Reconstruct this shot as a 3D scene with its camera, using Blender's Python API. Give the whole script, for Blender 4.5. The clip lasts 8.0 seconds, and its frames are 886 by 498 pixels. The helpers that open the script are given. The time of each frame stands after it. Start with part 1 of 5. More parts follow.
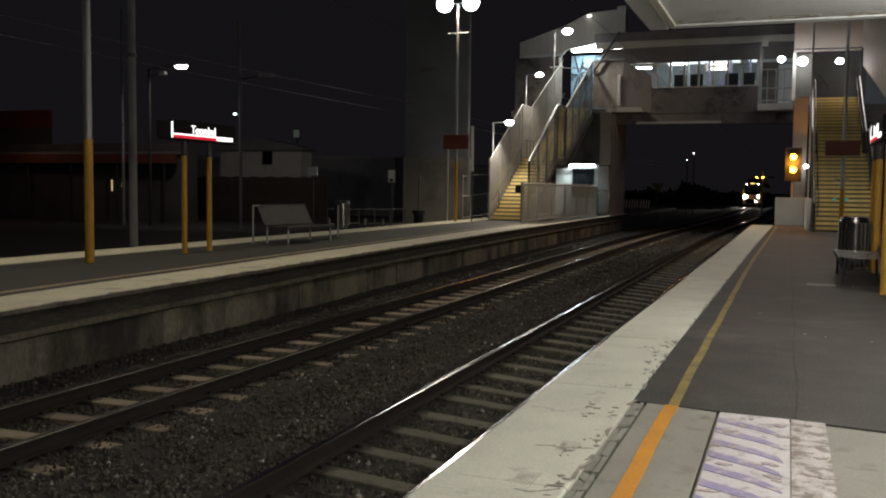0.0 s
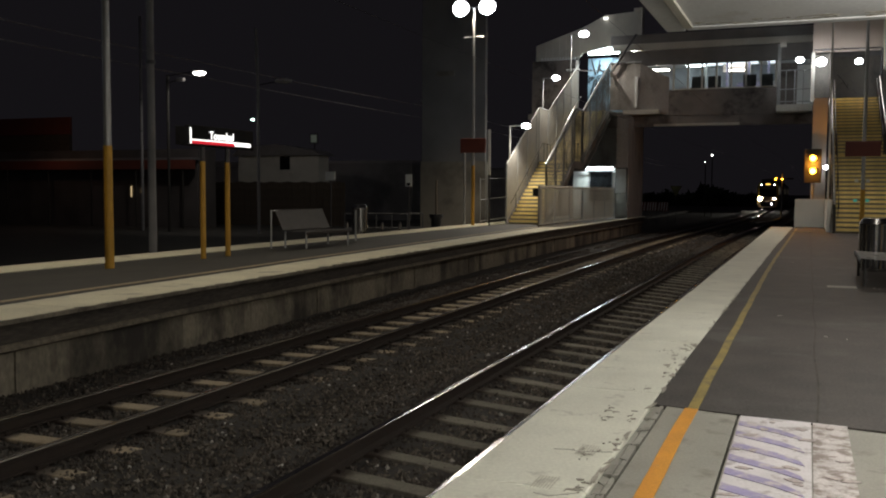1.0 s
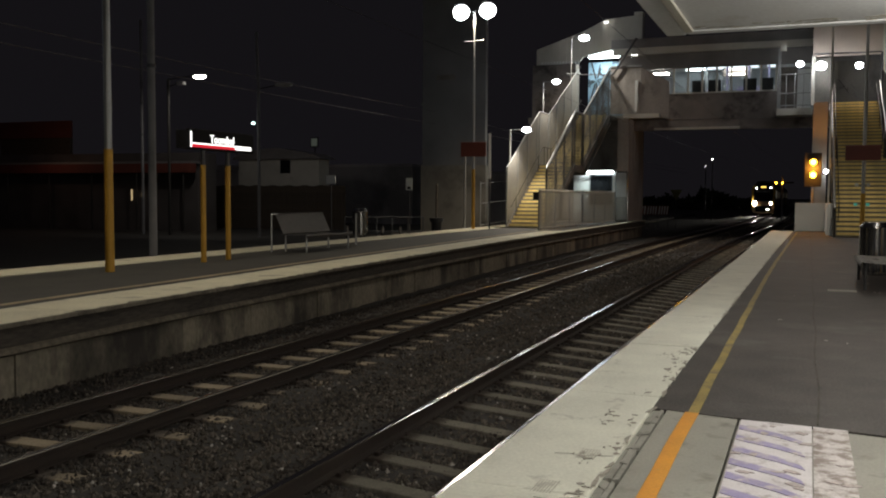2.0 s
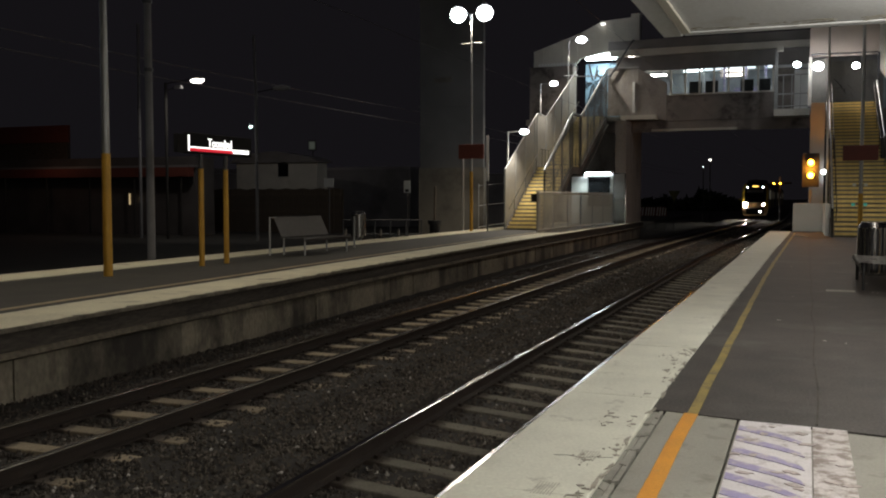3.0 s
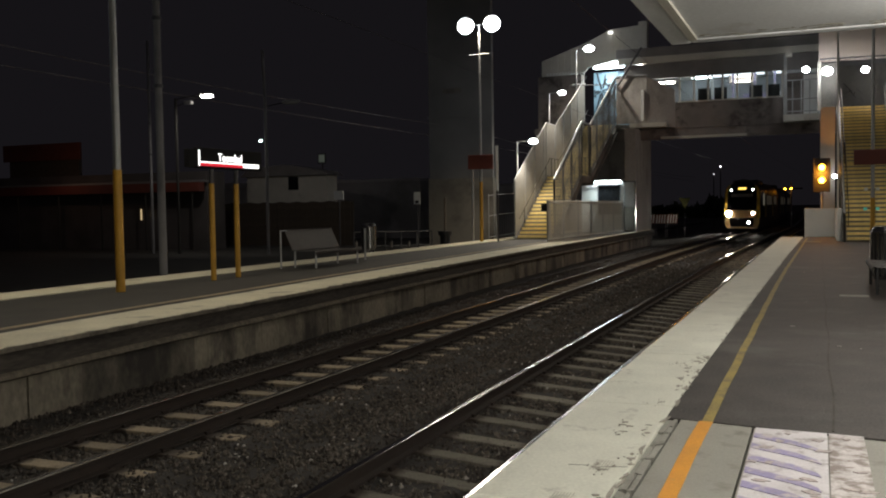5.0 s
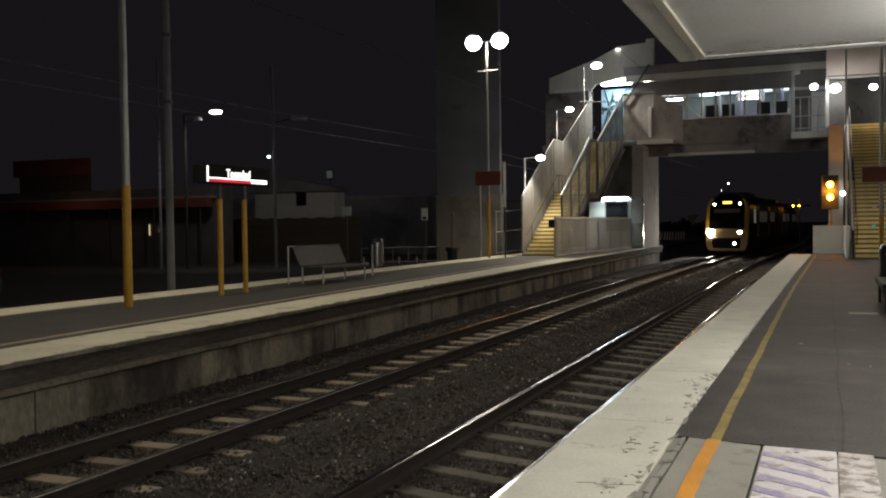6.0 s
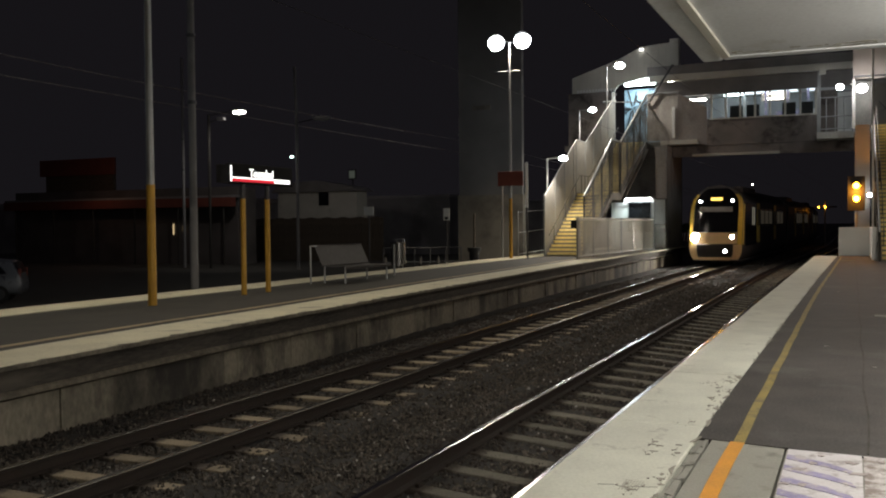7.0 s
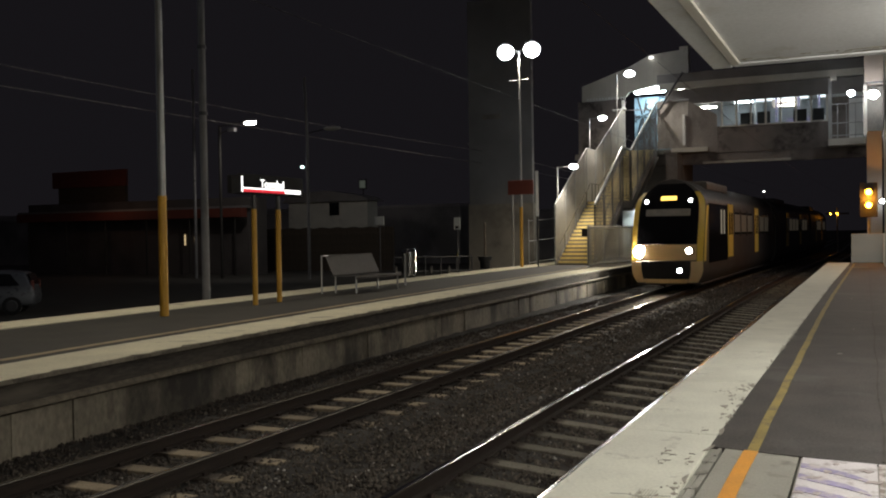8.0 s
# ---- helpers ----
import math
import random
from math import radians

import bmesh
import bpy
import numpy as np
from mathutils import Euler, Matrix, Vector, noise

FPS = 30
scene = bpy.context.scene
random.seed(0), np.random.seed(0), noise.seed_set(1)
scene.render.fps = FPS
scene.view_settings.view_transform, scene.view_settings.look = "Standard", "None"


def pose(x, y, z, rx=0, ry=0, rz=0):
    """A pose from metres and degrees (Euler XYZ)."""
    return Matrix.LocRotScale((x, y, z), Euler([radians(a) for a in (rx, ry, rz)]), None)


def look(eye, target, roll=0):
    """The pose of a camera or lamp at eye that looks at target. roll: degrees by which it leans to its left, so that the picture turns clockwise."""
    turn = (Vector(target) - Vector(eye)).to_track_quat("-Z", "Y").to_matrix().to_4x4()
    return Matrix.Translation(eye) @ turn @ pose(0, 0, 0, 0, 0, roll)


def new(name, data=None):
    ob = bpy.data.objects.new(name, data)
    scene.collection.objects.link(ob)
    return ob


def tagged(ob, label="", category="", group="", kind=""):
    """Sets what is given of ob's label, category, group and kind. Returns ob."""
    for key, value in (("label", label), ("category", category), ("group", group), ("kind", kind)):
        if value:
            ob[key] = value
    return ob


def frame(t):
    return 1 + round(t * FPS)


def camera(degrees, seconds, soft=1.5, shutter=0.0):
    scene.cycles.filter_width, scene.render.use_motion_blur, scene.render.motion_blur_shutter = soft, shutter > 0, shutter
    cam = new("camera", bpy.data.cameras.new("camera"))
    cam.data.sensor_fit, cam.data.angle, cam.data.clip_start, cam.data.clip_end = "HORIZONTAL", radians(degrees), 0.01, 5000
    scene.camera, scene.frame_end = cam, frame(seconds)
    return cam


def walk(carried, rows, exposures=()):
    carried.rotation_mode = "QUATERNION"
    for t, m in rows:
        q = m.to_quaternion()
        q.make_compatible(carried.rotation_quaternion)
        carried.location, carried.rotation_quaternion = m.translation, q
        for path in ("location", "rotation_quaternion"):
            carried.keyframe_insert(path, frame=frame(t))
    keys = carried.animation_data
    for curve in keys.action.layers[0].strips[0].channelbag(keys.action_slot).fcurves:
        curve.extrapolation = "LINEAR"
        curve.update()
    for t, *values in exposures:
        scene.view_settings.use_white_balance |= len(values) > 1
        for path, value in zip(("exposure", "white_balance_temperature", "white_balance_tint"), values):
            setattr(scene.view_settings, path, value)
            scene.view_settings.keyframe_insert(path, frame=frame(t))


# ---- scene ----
# Metres; x to the right across the tracks, y along them, z = 0 on the platforms.
EYE = (0.0, 0.0, 1.46)
cam = camera(51.5, 8.0, soft=2.0)
HEADINGS = [
    (0.0, 20.61, -3.80, -0.68), (0.5, 20.92, -3.62, -0.54), (1.0, 21.68, -3.57, -0.29), (1.5, 21.77, -3.46, -0.40),
    (3.0, 21.58, -3.19, 0.0), (3.5, 21.88, -3.17, -0.05), (4.0, 22.09, -3.10, 0.24), (5.5, 22.27, -1.98, 1.02),
    (6.0, 22.67, -1.50, 0.74), (6.5, 23.35, -1.39, 0.39), (7.0, 24.04, -1.47, 0.55), (7.5, 24.45, -1.30, 0.82),
    (8.0, 24.70, -0.89, 0.90)]
walk(cam, [(t, pose(*EYE, 90 + pitch, roll, yaw)) for t, yaw, pitch, roll in HEADINGS],
     [(0.0, -0.12), (4.0, -0.1), (5.5, 0.08), (8.0, 0.1)])

# ---- night sky and lamps ----
world = bpy.data.worlds.new("night")
scene.world = world
world.use_nodes = True
world.node_tree.nodes["Background"].inputs[0].default_value = (0.57, 0.51, 0.62, 1)
world.node_tree.nodes["Background"].inputs[1].default_value = 0.0125

RAIL = -0.78      # rail top
DECK = 6.2        # footbridge floor
BRIDGE = 54.0     # footbridge front


def lamp(name, at, watts, colour=(1.0, 0.9, 0.75), radius=0.12, target=None, cone=150):
    kind = "SPOT" if target else "POINT"
    data = bpy.data.lights.new(name, kind)
    data.energy, data.color, data.shadow_soft_size = watts, colour, radius
    if target:
        data.spot_size, data.spot_blend = radians(cone), 0.6
    ob = new(name, data)
    ob.matrix_world = look(at, target) if target else Matrix.Translation(at)
    return ob


def tube_lamp(name, at, size, watts, colour=(0.92, 0.97, 1.0), turn=(0, 0, 0)):
    data = bpy.data.lights.new(name, "AREA")
    data.shape, data.size, data.size_y = "RECTANGLE", size[0], size[1]
    data.energy, data.color = watts, colour
    ob = new(name, data)
    ob.matrix_world = pose(*at, *turn)
    return ob


# ---- materials ----
def material(name, colour, rough=0.7, metal=0.0, scale=6.0, vary=0.25, bump=0.2, fine=60.0, stain=None, glow=0.0, spec=0.5, stretch=None, random_vary=0.0):
    m = bpy.data.materials.new(name)
    m.use_nodes = True
    nt = m.node_tree
    n, l = nt.nodes, nt.links
    b = n["Principled BSDF"]
    b.inputs["Roughness"].default_value, b.inputs["Metallic"].default_value = rough, metal
    b.inputs["Specular IOR Level"].default_value = spec
    co = n.new("ShaderNodeTexCoord")
    vec = co.outputs["Object"]
    if stretch:
        mp = n.new("ShaderNodeMapping")
        mp.inputs["Scale"].default_value = stretch
        l.new(vec, mp.inputs["Vector"])
        vec = mp.outputs["Vector"]
    big, small = n.new("ShaderNodeTexNoise"), n.new("ShaderNodeTexNoise")
    for q, s in ((big, scale), (small, fine)):
        q.inputs["Scale"].default_value, q.inputs["Detail"].default_value = s, 6
        l.new(vec, q.inputs["Vector"])
    mix = n.new("ShaderNodeMix")
    mix.data_type = "RGBA"
    lo = tuple(c * (1 - vary) for c in colour)
    hi = tuple(min(1, c * (1 + vary)) for c in colour)
    mix.inputs[6].default_value, mix.inputs[7].default_value = (*lo, 1), (*hi, 1)
    ad = n.new("ShaderNodeMath")
    ad.operation = "MULTIPLY_ADD"
    ad.inputs[1].default_value = 0.5
    hf = n.new("ShaderNodeMath")
    hf.operation = "MULTIPLY"
    hf.inputs[1].default_value = 0.5
    l.new(small.outputs[0], hf.inputs[0])
    l.new(big.outputs[0], ad.inputs[0])
    l.new(hf.outputs[0], ad.inputs[2])
    ct = n.new("ShaderNodeMapRange")
    ct.inputs[1].default_value, ct.inputs[2].default_value = 0.37, 0.63
    l.new(ad.outputs[0], ct.inputs[0])
    l.new(ct.outputs[0], mix.inputs[0])
    out = mix.outputs[2]
    if stain:
        st = n.new("ShaderNodeTexNoise")
        st.inputs["Scale"].default_value, st.inputs["Detail"].default_value = stain[1], stain[4] if len(stain) > 4 else 8
        st.inputs["Roughness"].default_value = 0.65
        l.new(vec, st.inputs["Vector"])
        sr = n.new("ShaderNodeMapRange")
        sr.inputs[1].default_value, sr.inputs[2].default_value = stain[2], stain[3]
        l.new(st.outputs[0], sr.inputs[0])
        mx = n.new("ShaderNodeMix")
        mx.data_type = "RGBA"
        l.new(sr.outputs[0], mx.inputs[0])
        l.new(out, mx.inputs[6])
        mx.inputs[7].default_value = (*stain[0], 1)
        out = mx.outputs[2]
    if random_vary:
        info = n.new("ShaderNodeObjectInfo")
        rr = n.new("ShaderNodeMapRange")
        rr.inputs[3].default_value, rr.inputs[4].default_value = 1 - random_vary, 1 + random_vary
        l.new(info.outputs["Random"], rr.inputs[0])
        hs = n.new("ShaderNodeHueSaturation")
        l.new(rr.outputs[0], hs.inputs["Value"])
        l.new(out, hs.inputs["Color"])
        out = hs.outputs[0]
    l.new(out, b.inputs["Base Color"])
    if bump:
        bp = n.new("ShaderNodeBump")
        bp.inputs["Strength"].default_value, bp.inputs["Distance"].default_value = bump, 0.01
        l.new(ad.outputs[0], bp.inputs["Height"])
        l.new(bp.outputs[0], b.inputs["Normal"])
    rg = n.new("ShaderNodeMapRange")
    rg.inputs[3].default_value, rg.inputs[4].default_value = max(0.03, rough - 0.12), min(1, rough + 0.12)
    l.new(big.outputs[0], rg.inputs[0])
    l.new(rg.outputs[0], b.inputs["Roughness"])
    if glow:
        b.inputs["Emission Color"].default_value = (*colour, 1)
        b.inputs["Emission Strength"].default_value = glow
    return m


def glowing(name, colour, strength):
    m = bpy.data.materials.new(name)
    m.use_nodes = True
    b = m.node_tree.nodes["Principled BSDF"]
    b.inputs["Base Color"].default_value = (*(c * 0.12 for c in colour), 1)
    b.inputs["Emission Color"].default_value = (*colour, 1)
    b.inputs["Emission Strength"].default_value = strength
    return m


def glass(name, tint=(0.9, 0.95, 0.95), rough=0.02):
    m = bpy.data.materials.new(name)
    m.use_nodes = True
    b = m.node_tree.nodes["Principled BSDF"]
    b.inputs["Base Color"].default_value = (*tint, 1)
    b.inputs["Roughness"].default_value = rough
    b.inputs["Transmission Weight"].default_value = 1.0
    b.inputs["IOR"].default_value = 1.05
    return m


ASPHALT = material("asphalt", (0.044, 0.0385, 0.0362), 0.75, scale=2.2, vary=0.6, bump=0.6, fine=45, stain=((0.09, 0.085, 0.08), 0.7, 0.55, 0.75))
ASPHALT_FAR = material("far_asphalt", (0.047, 0.044, 0.037), 0.8, scale=1.4, vary=0.5, bump=0.4, fine=90)
COPING = material("white_coping", (0.635, 0.64, 0.56), 0.7, scale=2.0, vary=0.12, bump=0.3, fine=50, stain=((0.32, 0.31, 0.28), 3.0, 0.6, 0.72))
COPING_BARE = material("bare_dirty_coping", (0.13, 0.115, 0.09), 0.85, scale=1.6, vary=0.4, bump=0.5, fine=22, stain=((0.05, 0.044, 0.036), 2.5, 0.5, 0.66))
KERB_FAR = material("plain_far_kerb", (0.12, 0.108, 0.088), 0.85, scale=1.5, vary=0.3, bump=0.4, fine=30)
COPING_FAR = material("far_coping", (0.67, 0.635, 0.475), 0.75, scale=1.2, vary=0.15, bump=0.3, fine=40, stain=((0.25, 0.23, 0.19), 1.4, 0.58, 0.72))
SLAB = material("concrete_slab", (0.27, 0.265, 0.235), 0.8, scale=1.5, vary=0.15, bump=0.3, fine=80, stain=((0.15, 0.145, 0.13), 5.0, 0.56, 0.72))
YELLOW_LINE = material("worn_yellow_line", (0.25, 0.19, 0.055), 0.7, scale=3.0, vary=0.3, bump=0.3, fine=80, stain=((0.11, 0.09, 0.06), 4.0, 0.53, 0.7))
BROWN_LINE = material("faded_tan_line", (0.32, 0.255, 0.16), 0.75, scale=1.2, vary=0.3, bump=0.3, fine=60, stain=((0.09, 0.07, 0.045), 2.2, 0.56, 0.7))
ORANGE_LINE = material("orange_yellow_line", (0.62, 0.27, 0.025), 0.6, scale=3.0, vary=0.15, bump=0.2, fine=80, stain=((0.4, 0.25, 0.1), 9.0, 0.62, 0.75))
WHITE_PAINT = material("worn_white_paint", (0.62, 0.6, 0.62), 0.65, scale=4, vary=0.12, bump=0.3, fine=60, stain=((0.30, 0.27, 0.27), 7.0, 0.52, 0.66))
BLUE_PAINT = material("worn_violet_paint", (0.30, 0.27, 0.46), 0.65, scale=4, vary=0.15, bump=0.3, fine=60, stain=((0.52, 0.47, 0.48), 9.0, 0.48, 0.62))
WORN_PAINT = material("rubbed_white_paint", (0.56, 0.53, 0.53), 0.7, scale=5, vary=0.2, bump=0.4, fine=60, stain=((0.24, 0.20, 0.18), 8.0, 0.45, 0.58))
WALL = material("stained_concrete_wall", (0.158, 0.14, 0.108), 0.85, scale=0.9, vary=0.35, bump=0.4, fine=18, stain=((0.028, 0.024, 0.02), 0.75, 0.46, 0.6, 6), stretch=(1.0, 1.0, 0.55), random_vary=0.3)
# dark cap: grime and the coping's shade are both in this colour
CAP = material("shaded_dirty_cap", (0.042, 0.036, 0.03), 0.85, scale=1.2, vary=0.6, bump=0.7, fine=14, stain=((0.10, 0.088, 0.07), 1.1, 0.58, 0.76), stretch=(1, 0.4, 2.4))
# paler than the cap: light caught by the jutting ledge is coloured in
LEDGE = material("lit_dirty_ledge", (0.14, 0.12, 0.09), 0.85, scale=0.9, vary=0.45, bump=0.5, fine=12, stain=((0.05, 0.044, 0.036), 0.9, 0.48, 0.62))
# far darker than the loose stones: shade of the gaps is in this colour
BALLAST = material("shaded_ballast_bed", (0.016, 0.0135, 0.0115), 0.9, scale=14, vary=0.6, bump=0.8, fine=40)
SLEEPER = material("sleeper_concrete", (0.25, 0.205, 0.14), 0.85, scale=3, vary=0.3, bump=0.5, fine=40, stain=((0.13, 0.10, 0.07), 4.0, 0.52, 0.68), random_vary=0.25)
SLEEPER_GREY = material("grey_sleeper_concrete", (0.15, 0.138, 0.108), 0.85, scale=3, vary=0.3, bump=0.5, fine=40, stain=((0.07, 0.062, 0.05), 3.0, 0.5, 0.66), random_vary=0.3)
RUST = material("rusted_rail", (0.02, 0.013, 0.0095), 0.8, 0.2, scale=5, vary=0.35, bump=0.5, fine=80)
SHINE = material("polished_rail_head", (0.6, 0.58, 0.55), 0.17, 1.0, scale=2, vary=0.15, bump=0.05, fine=200, stretch=(1, 0.05, 1))
EARTH = material("dark_earth", (0.035, 0.032, 0.028), 0.95, scale=0.5, vary=0.4, bump=0.6, fine=8)
SOFFIT = material("canopy_soffit", (0.68, 0.7, 0.72), 0.7, scale=0.7, vary=0.1, bump=0.15, fine=20, stain=((0.46, 0.45, 0.41), 0.9, 0.62, 0.78))
GREY_STEEL = material("galvanised_steel", (0.42, 0.43, 0.43), 0.5, 0.7, scale=3, vary=0.15, bump=0.1, fine=60)
DARK_STEEL = material("dark_painted_steel", (0.08, 0.08, 0.085), 0.5, 0.3, scale=3, vary=0.2, bump=0.1)
POST_YELLOW = material("yellow_post_paint", (0.62, 0.34, 0.04), 0.5, scale=4, vary=0.12, bump=0.1, stain=((0.35, 0.2, 0.04), 3.0, 0.6, 0.75))
POLE_GREY = material("weathered_pole", (0.24, 0.235, 0.235), 0.75, scale=2, vary=0.2, bump=0.3)
STEP_YELLOW = material("step_nosing_yellow", (0.86, 0.68, 0.27), 0.6, scale=4, vary=0.15, bump=0.1, random_vary=0.1)
STEP_GREY = material("step_concrete", (0.24, 0.22, 0.19), 0.85, scale=3, vary=0.2, bump=0.3)
CONCRETE = material("bridge_concrete", (0.2, 0.185, 0.165), 0.85, scale=0.7, vary=0.2, bump=0.3, fine=25, stain=((0.08, 0.075, 0.065), 0.6, 0.52, 0.7), stretch=(1, 1, 0.5))
PIER_GREY = material("pale_grey_concrete", (0.38, 0.36, 0.34), 0.8, scale=0.6, vary=0.2, bump=0.2, fine=25, stain=((0.2, 0.19, 0.17), 0.7, 0.52, 0.7), stretch=(1, 1, 0.5))
CREAM = material("cream_wall_paint", (0.55, 0.53, 0.47), 0.7, scale=1.0, vary=0.12, bump=0.15, fine=30, stain=((0.36, 0.34, 0.3), 0.8, 0.58, 0.75))
WHITE_WALL = material("white_wall_paint", (0.74, 0.76, 0.75), 0.6, scale=1.0, vary=0.08, bump=0.1, stain=((0.5, 0.5, 0.48), 1.5, 0.62, 0.75))
DULL_RED = material("dull_red_board", (0.14, 0.035, 0.022), 0.7, scale=2, vary=0.2, bump=0.1)
BRICKRED = material("red_brown_board", (0.19, 0.05, 0.035), 0.6, scale=2, vary=0.15, bump=0.1)
ROOF = material("roof_sheet", (0.22, 0.21, 0.205), 0.6, 0.3, scale=1, vary=0.2, bump=0.1)
SCREEN = material("screen_mesh_sheet", (0.36, 0.35, 0.32), 0.6, 0.4, scale=2, vary=0.15, bump=0.15)
CHROME = material("brushed_stainless", (0.33, 0.33, 0.33), 0.2, 1.0, scale=6, vary=0.1, bump=0.03)
BLACK = material("black_plastic", (0.015, 0.015, 0.016), 0.45, scale=5, vary=0.2, bump=0.05)
SIGN_BLACK = material("matt_black_case", (0.01, 0.01, 0.011), 0.75, scale=5, vary=0.2, bump=0.05, spec=0.15)
WIRE = material("dark_wire", (0.06, 0.06, 0.065), 0.5, 0.6, vary=0.1, bump=0)
CAR_PAINT = material("silver_car_paint", (0.16, 0.17, 0.19), 0.3, 0.5, vary=0.05, bump=0.02)
TYRE = material("tyre_rubber", (0.02, 0.02, 0.02), 0.85, vary=0.2, bump=0.1)
DARK_GLASS = material("dark_glass", (0.012, 0.013, 0.015), 0.08, vary=0.1, bump=0.0)
BARK = material("bark", (0.07, 0.055, 0.04), 0.9, scale=5, vary=0.4, bump=0.7)
LEAF = material("night_leaves", (0.05, 0.075, 0.03), 0.7, scale=5, vary=0.4, bump=0.1)
DARK_BRIDGE = material("dark_bridge_wall", (0.21, 0.185, 0.172), 0.85, scale=0.8, vary=0.3, bump=0.3, stain=((0.035, 0.03, 0.027), 0.7, 0.5, 0.65))
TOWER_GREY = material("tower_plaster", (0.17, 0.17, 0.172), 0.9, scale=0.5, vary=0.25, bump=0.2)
TOWER_CREAM = material("tower_cream", (0.20, 0.185, 0.155), 0.85, scale=0.6, vary=0.2, bump=0.2, stain=((0.11, 0.10, 0.085), 0.7, 0.5, 0.68))
MESH_DARK = material("mesh_steel", (0.05, 0.047, 0.042), 0.6, 0.4, vary=0.15, bump=0)
BENCH_GREY = material("bench_steel", (0.17, 0.165, 0.16), 0.5, 0.5, scale=8, vary=0.15, bump=0.2, fine=120)
PANE = glass("window_glass")
LIT_WHITE = glowing("lit_diffuser", (0.93, 0.97, 1.0), 30.0)
LIT_COOL = glowing("lit_tube", (0.85, 0.97, 1.0), 14.0)
LIT_STREET = glowing("lit_street_lamp", (1.0, 0.96, 0.88), 25.0)
LIT_GREEN = glowing("lit_greenish_lamp", (0.7, 1.0, 0.9), 6.0)
LIT_AMBER = glowing("lit_amber", (1.0, 0.38, 0.02), 60.0)
LIT_AMBER_DIM = glowing("lit_warm_slot", (1.0, 0.75, 0.4), 0.6)
LIT_DIM = glowing("lit_distant_window", (0.75, 0.85, 0.7), 0.05)
LIT_SIGN = glowing("lit_sign_white", (1.0, 0.99, 0.95), 2.2)
LIT_RED = glowing("lit_sign_red", (0.75, 0.02, 0.04), 1.0)


def shade_dust_bands(m, inner, outer):
    """Rail shade and iron-brown dust coloured into a sleeper along both rails, with ragged edges."""
    nt = m.node_tree
    n, l = nt.nodes, nt.links
    b = n["Principled BSDF"]
    old = b.inputs["Base Color"].links[0].from_socket
    co, sep, ns = n.new("ShaderNodeTexCoord"), n.new("ShaderNodeSeparateXYZ"), n.new("ShaderNodeTexNoise")
    ns.inputs["Scale"].default_value, ns.inputs["Detail"].default_value = 9, 4
    l.new(co.outputs["Object"], sep.inputs[0])
    l.new(co.outputs["Object"], ns.inputs["Vector"])
    steps = (("ABSOLUTE", 0), ("SUBTRACT", (inner + outer) / 2), ("ABSOLUTE", 0), ("SUBTRACT", (outer - inner) / 2))
    value = sep.outputs["X"]
    for op, k in steps:
        q = n.new("ShaderNodeMath")
        q.operation = op
        q.inputs[1].default_value = k
        l.new(value, q.inputs[0])
        value = q.outputs[0]
    wob = n.new("ShaderNodeMath")
    wob.operation, wob.inputs[1].default_value = "MULTIPLY_ADD", 0.22
    l.new(ns.outputs[0], wob.inputs[0])
    l.new(value, wob.inputs[2])
    ramp = n.new("ShaderNodeMapRange")
    ramp.inputs[1].default_value, ramp.inputs[2].default_value, ramp.inputs[3].default_value, ramp.inputs[4].default_value = 0.06, 0.15, 1.0, 0.0
    l.new(wob.outputs[0], ramp.inputs[0])
    mx = n.new("ShaderNodeMix")
    mx.data_type = "RGBA"
    l.new(ramp.outputs[0], mx.inputs[0])
    l.new(old, mx.inputs[6])
    mx.inputs[7].default_value = (0.034, 0.024, 0.017, 1)
    l.new(mx.outputs[2], b.inputs["Base Color"])


shade_dust_bands(SLEEPER, 0.36, 0.82)
shade_dust_bands(SLEEPER_GREY, 0.36, 0.84)


# ---- mesh helpers ----
def box(bm, x0, x1, y0, y1, z0, z1, m=None, bevel=0.0):
    v = [bm.verts.new(p) for p in ((x0, y0, z0), (x1, y0, z0), (x1, y1, z0), (x0, y1, z0), (x0, y0, z1), (x1, y0, z1), (x1, y1, z1), (x0, y1, z1))]
    f = [bm.faces.new([v[i] for i in q]) for q in ((3, 2, 1, 0), (4, 5, 6, 7), (0, 1, 5, 4), (1, 2, 6, 5), (2, 3, 7, 6), (3, 0, 4, 7))]
    if bevel:
        bmesh.ops.bevel(bm, geom=list({e for q in f for e in q.edges}), offset=bevel, segments=2, affect="EDGES", profile=0.5)
    elif m is not None:
        bmesh.ops.transform(bm, matrix=m, verts=v)
    return v


def rod(bm, a, b, r, r2=None, n=10):
    a, b = Vector(a), Vector(b)
    d = b - a
    m = Matrix.Translation((a + b) / 2) @ d.to_track_quat("Z", "Y").to_matrix().to_4x4()
    bmesh.ops.create_cone(bm, cap_ends=True, segments=n, radius1=r, radius2=r if r2 is None else r2, depth=d.length, matrix=m)


def sheet(bm, pts, thick, axis=(0, 0, 1)):
    """A flat slab: the outline pts, made thick along axis."""
    a = Vector(axis) * thick
    lo = [bm.verts.new(p) for p in pts]
    hi = [bm.verts.new(Vector(p) + a) for p in pts]
    bm.faces.new(lo[::-1])
    bm.faces.new(hi)
    k = len(pts)
    for i in range(k):
        bm.faces.new((lo[i], lo[(i + 1) % k], hi[(i + 1) % k], hi[i]))
    return lo + hi


def ball(bm, at, r, squash=(1, 1, 1), n=10):
    bmesh.ops.create_uvsphere(bm, u_segments=n, v_segments=n - 2, radius=r, matrix=Matrix.Translation(at) @ Matrix.Diagonal((*squash, 1)))


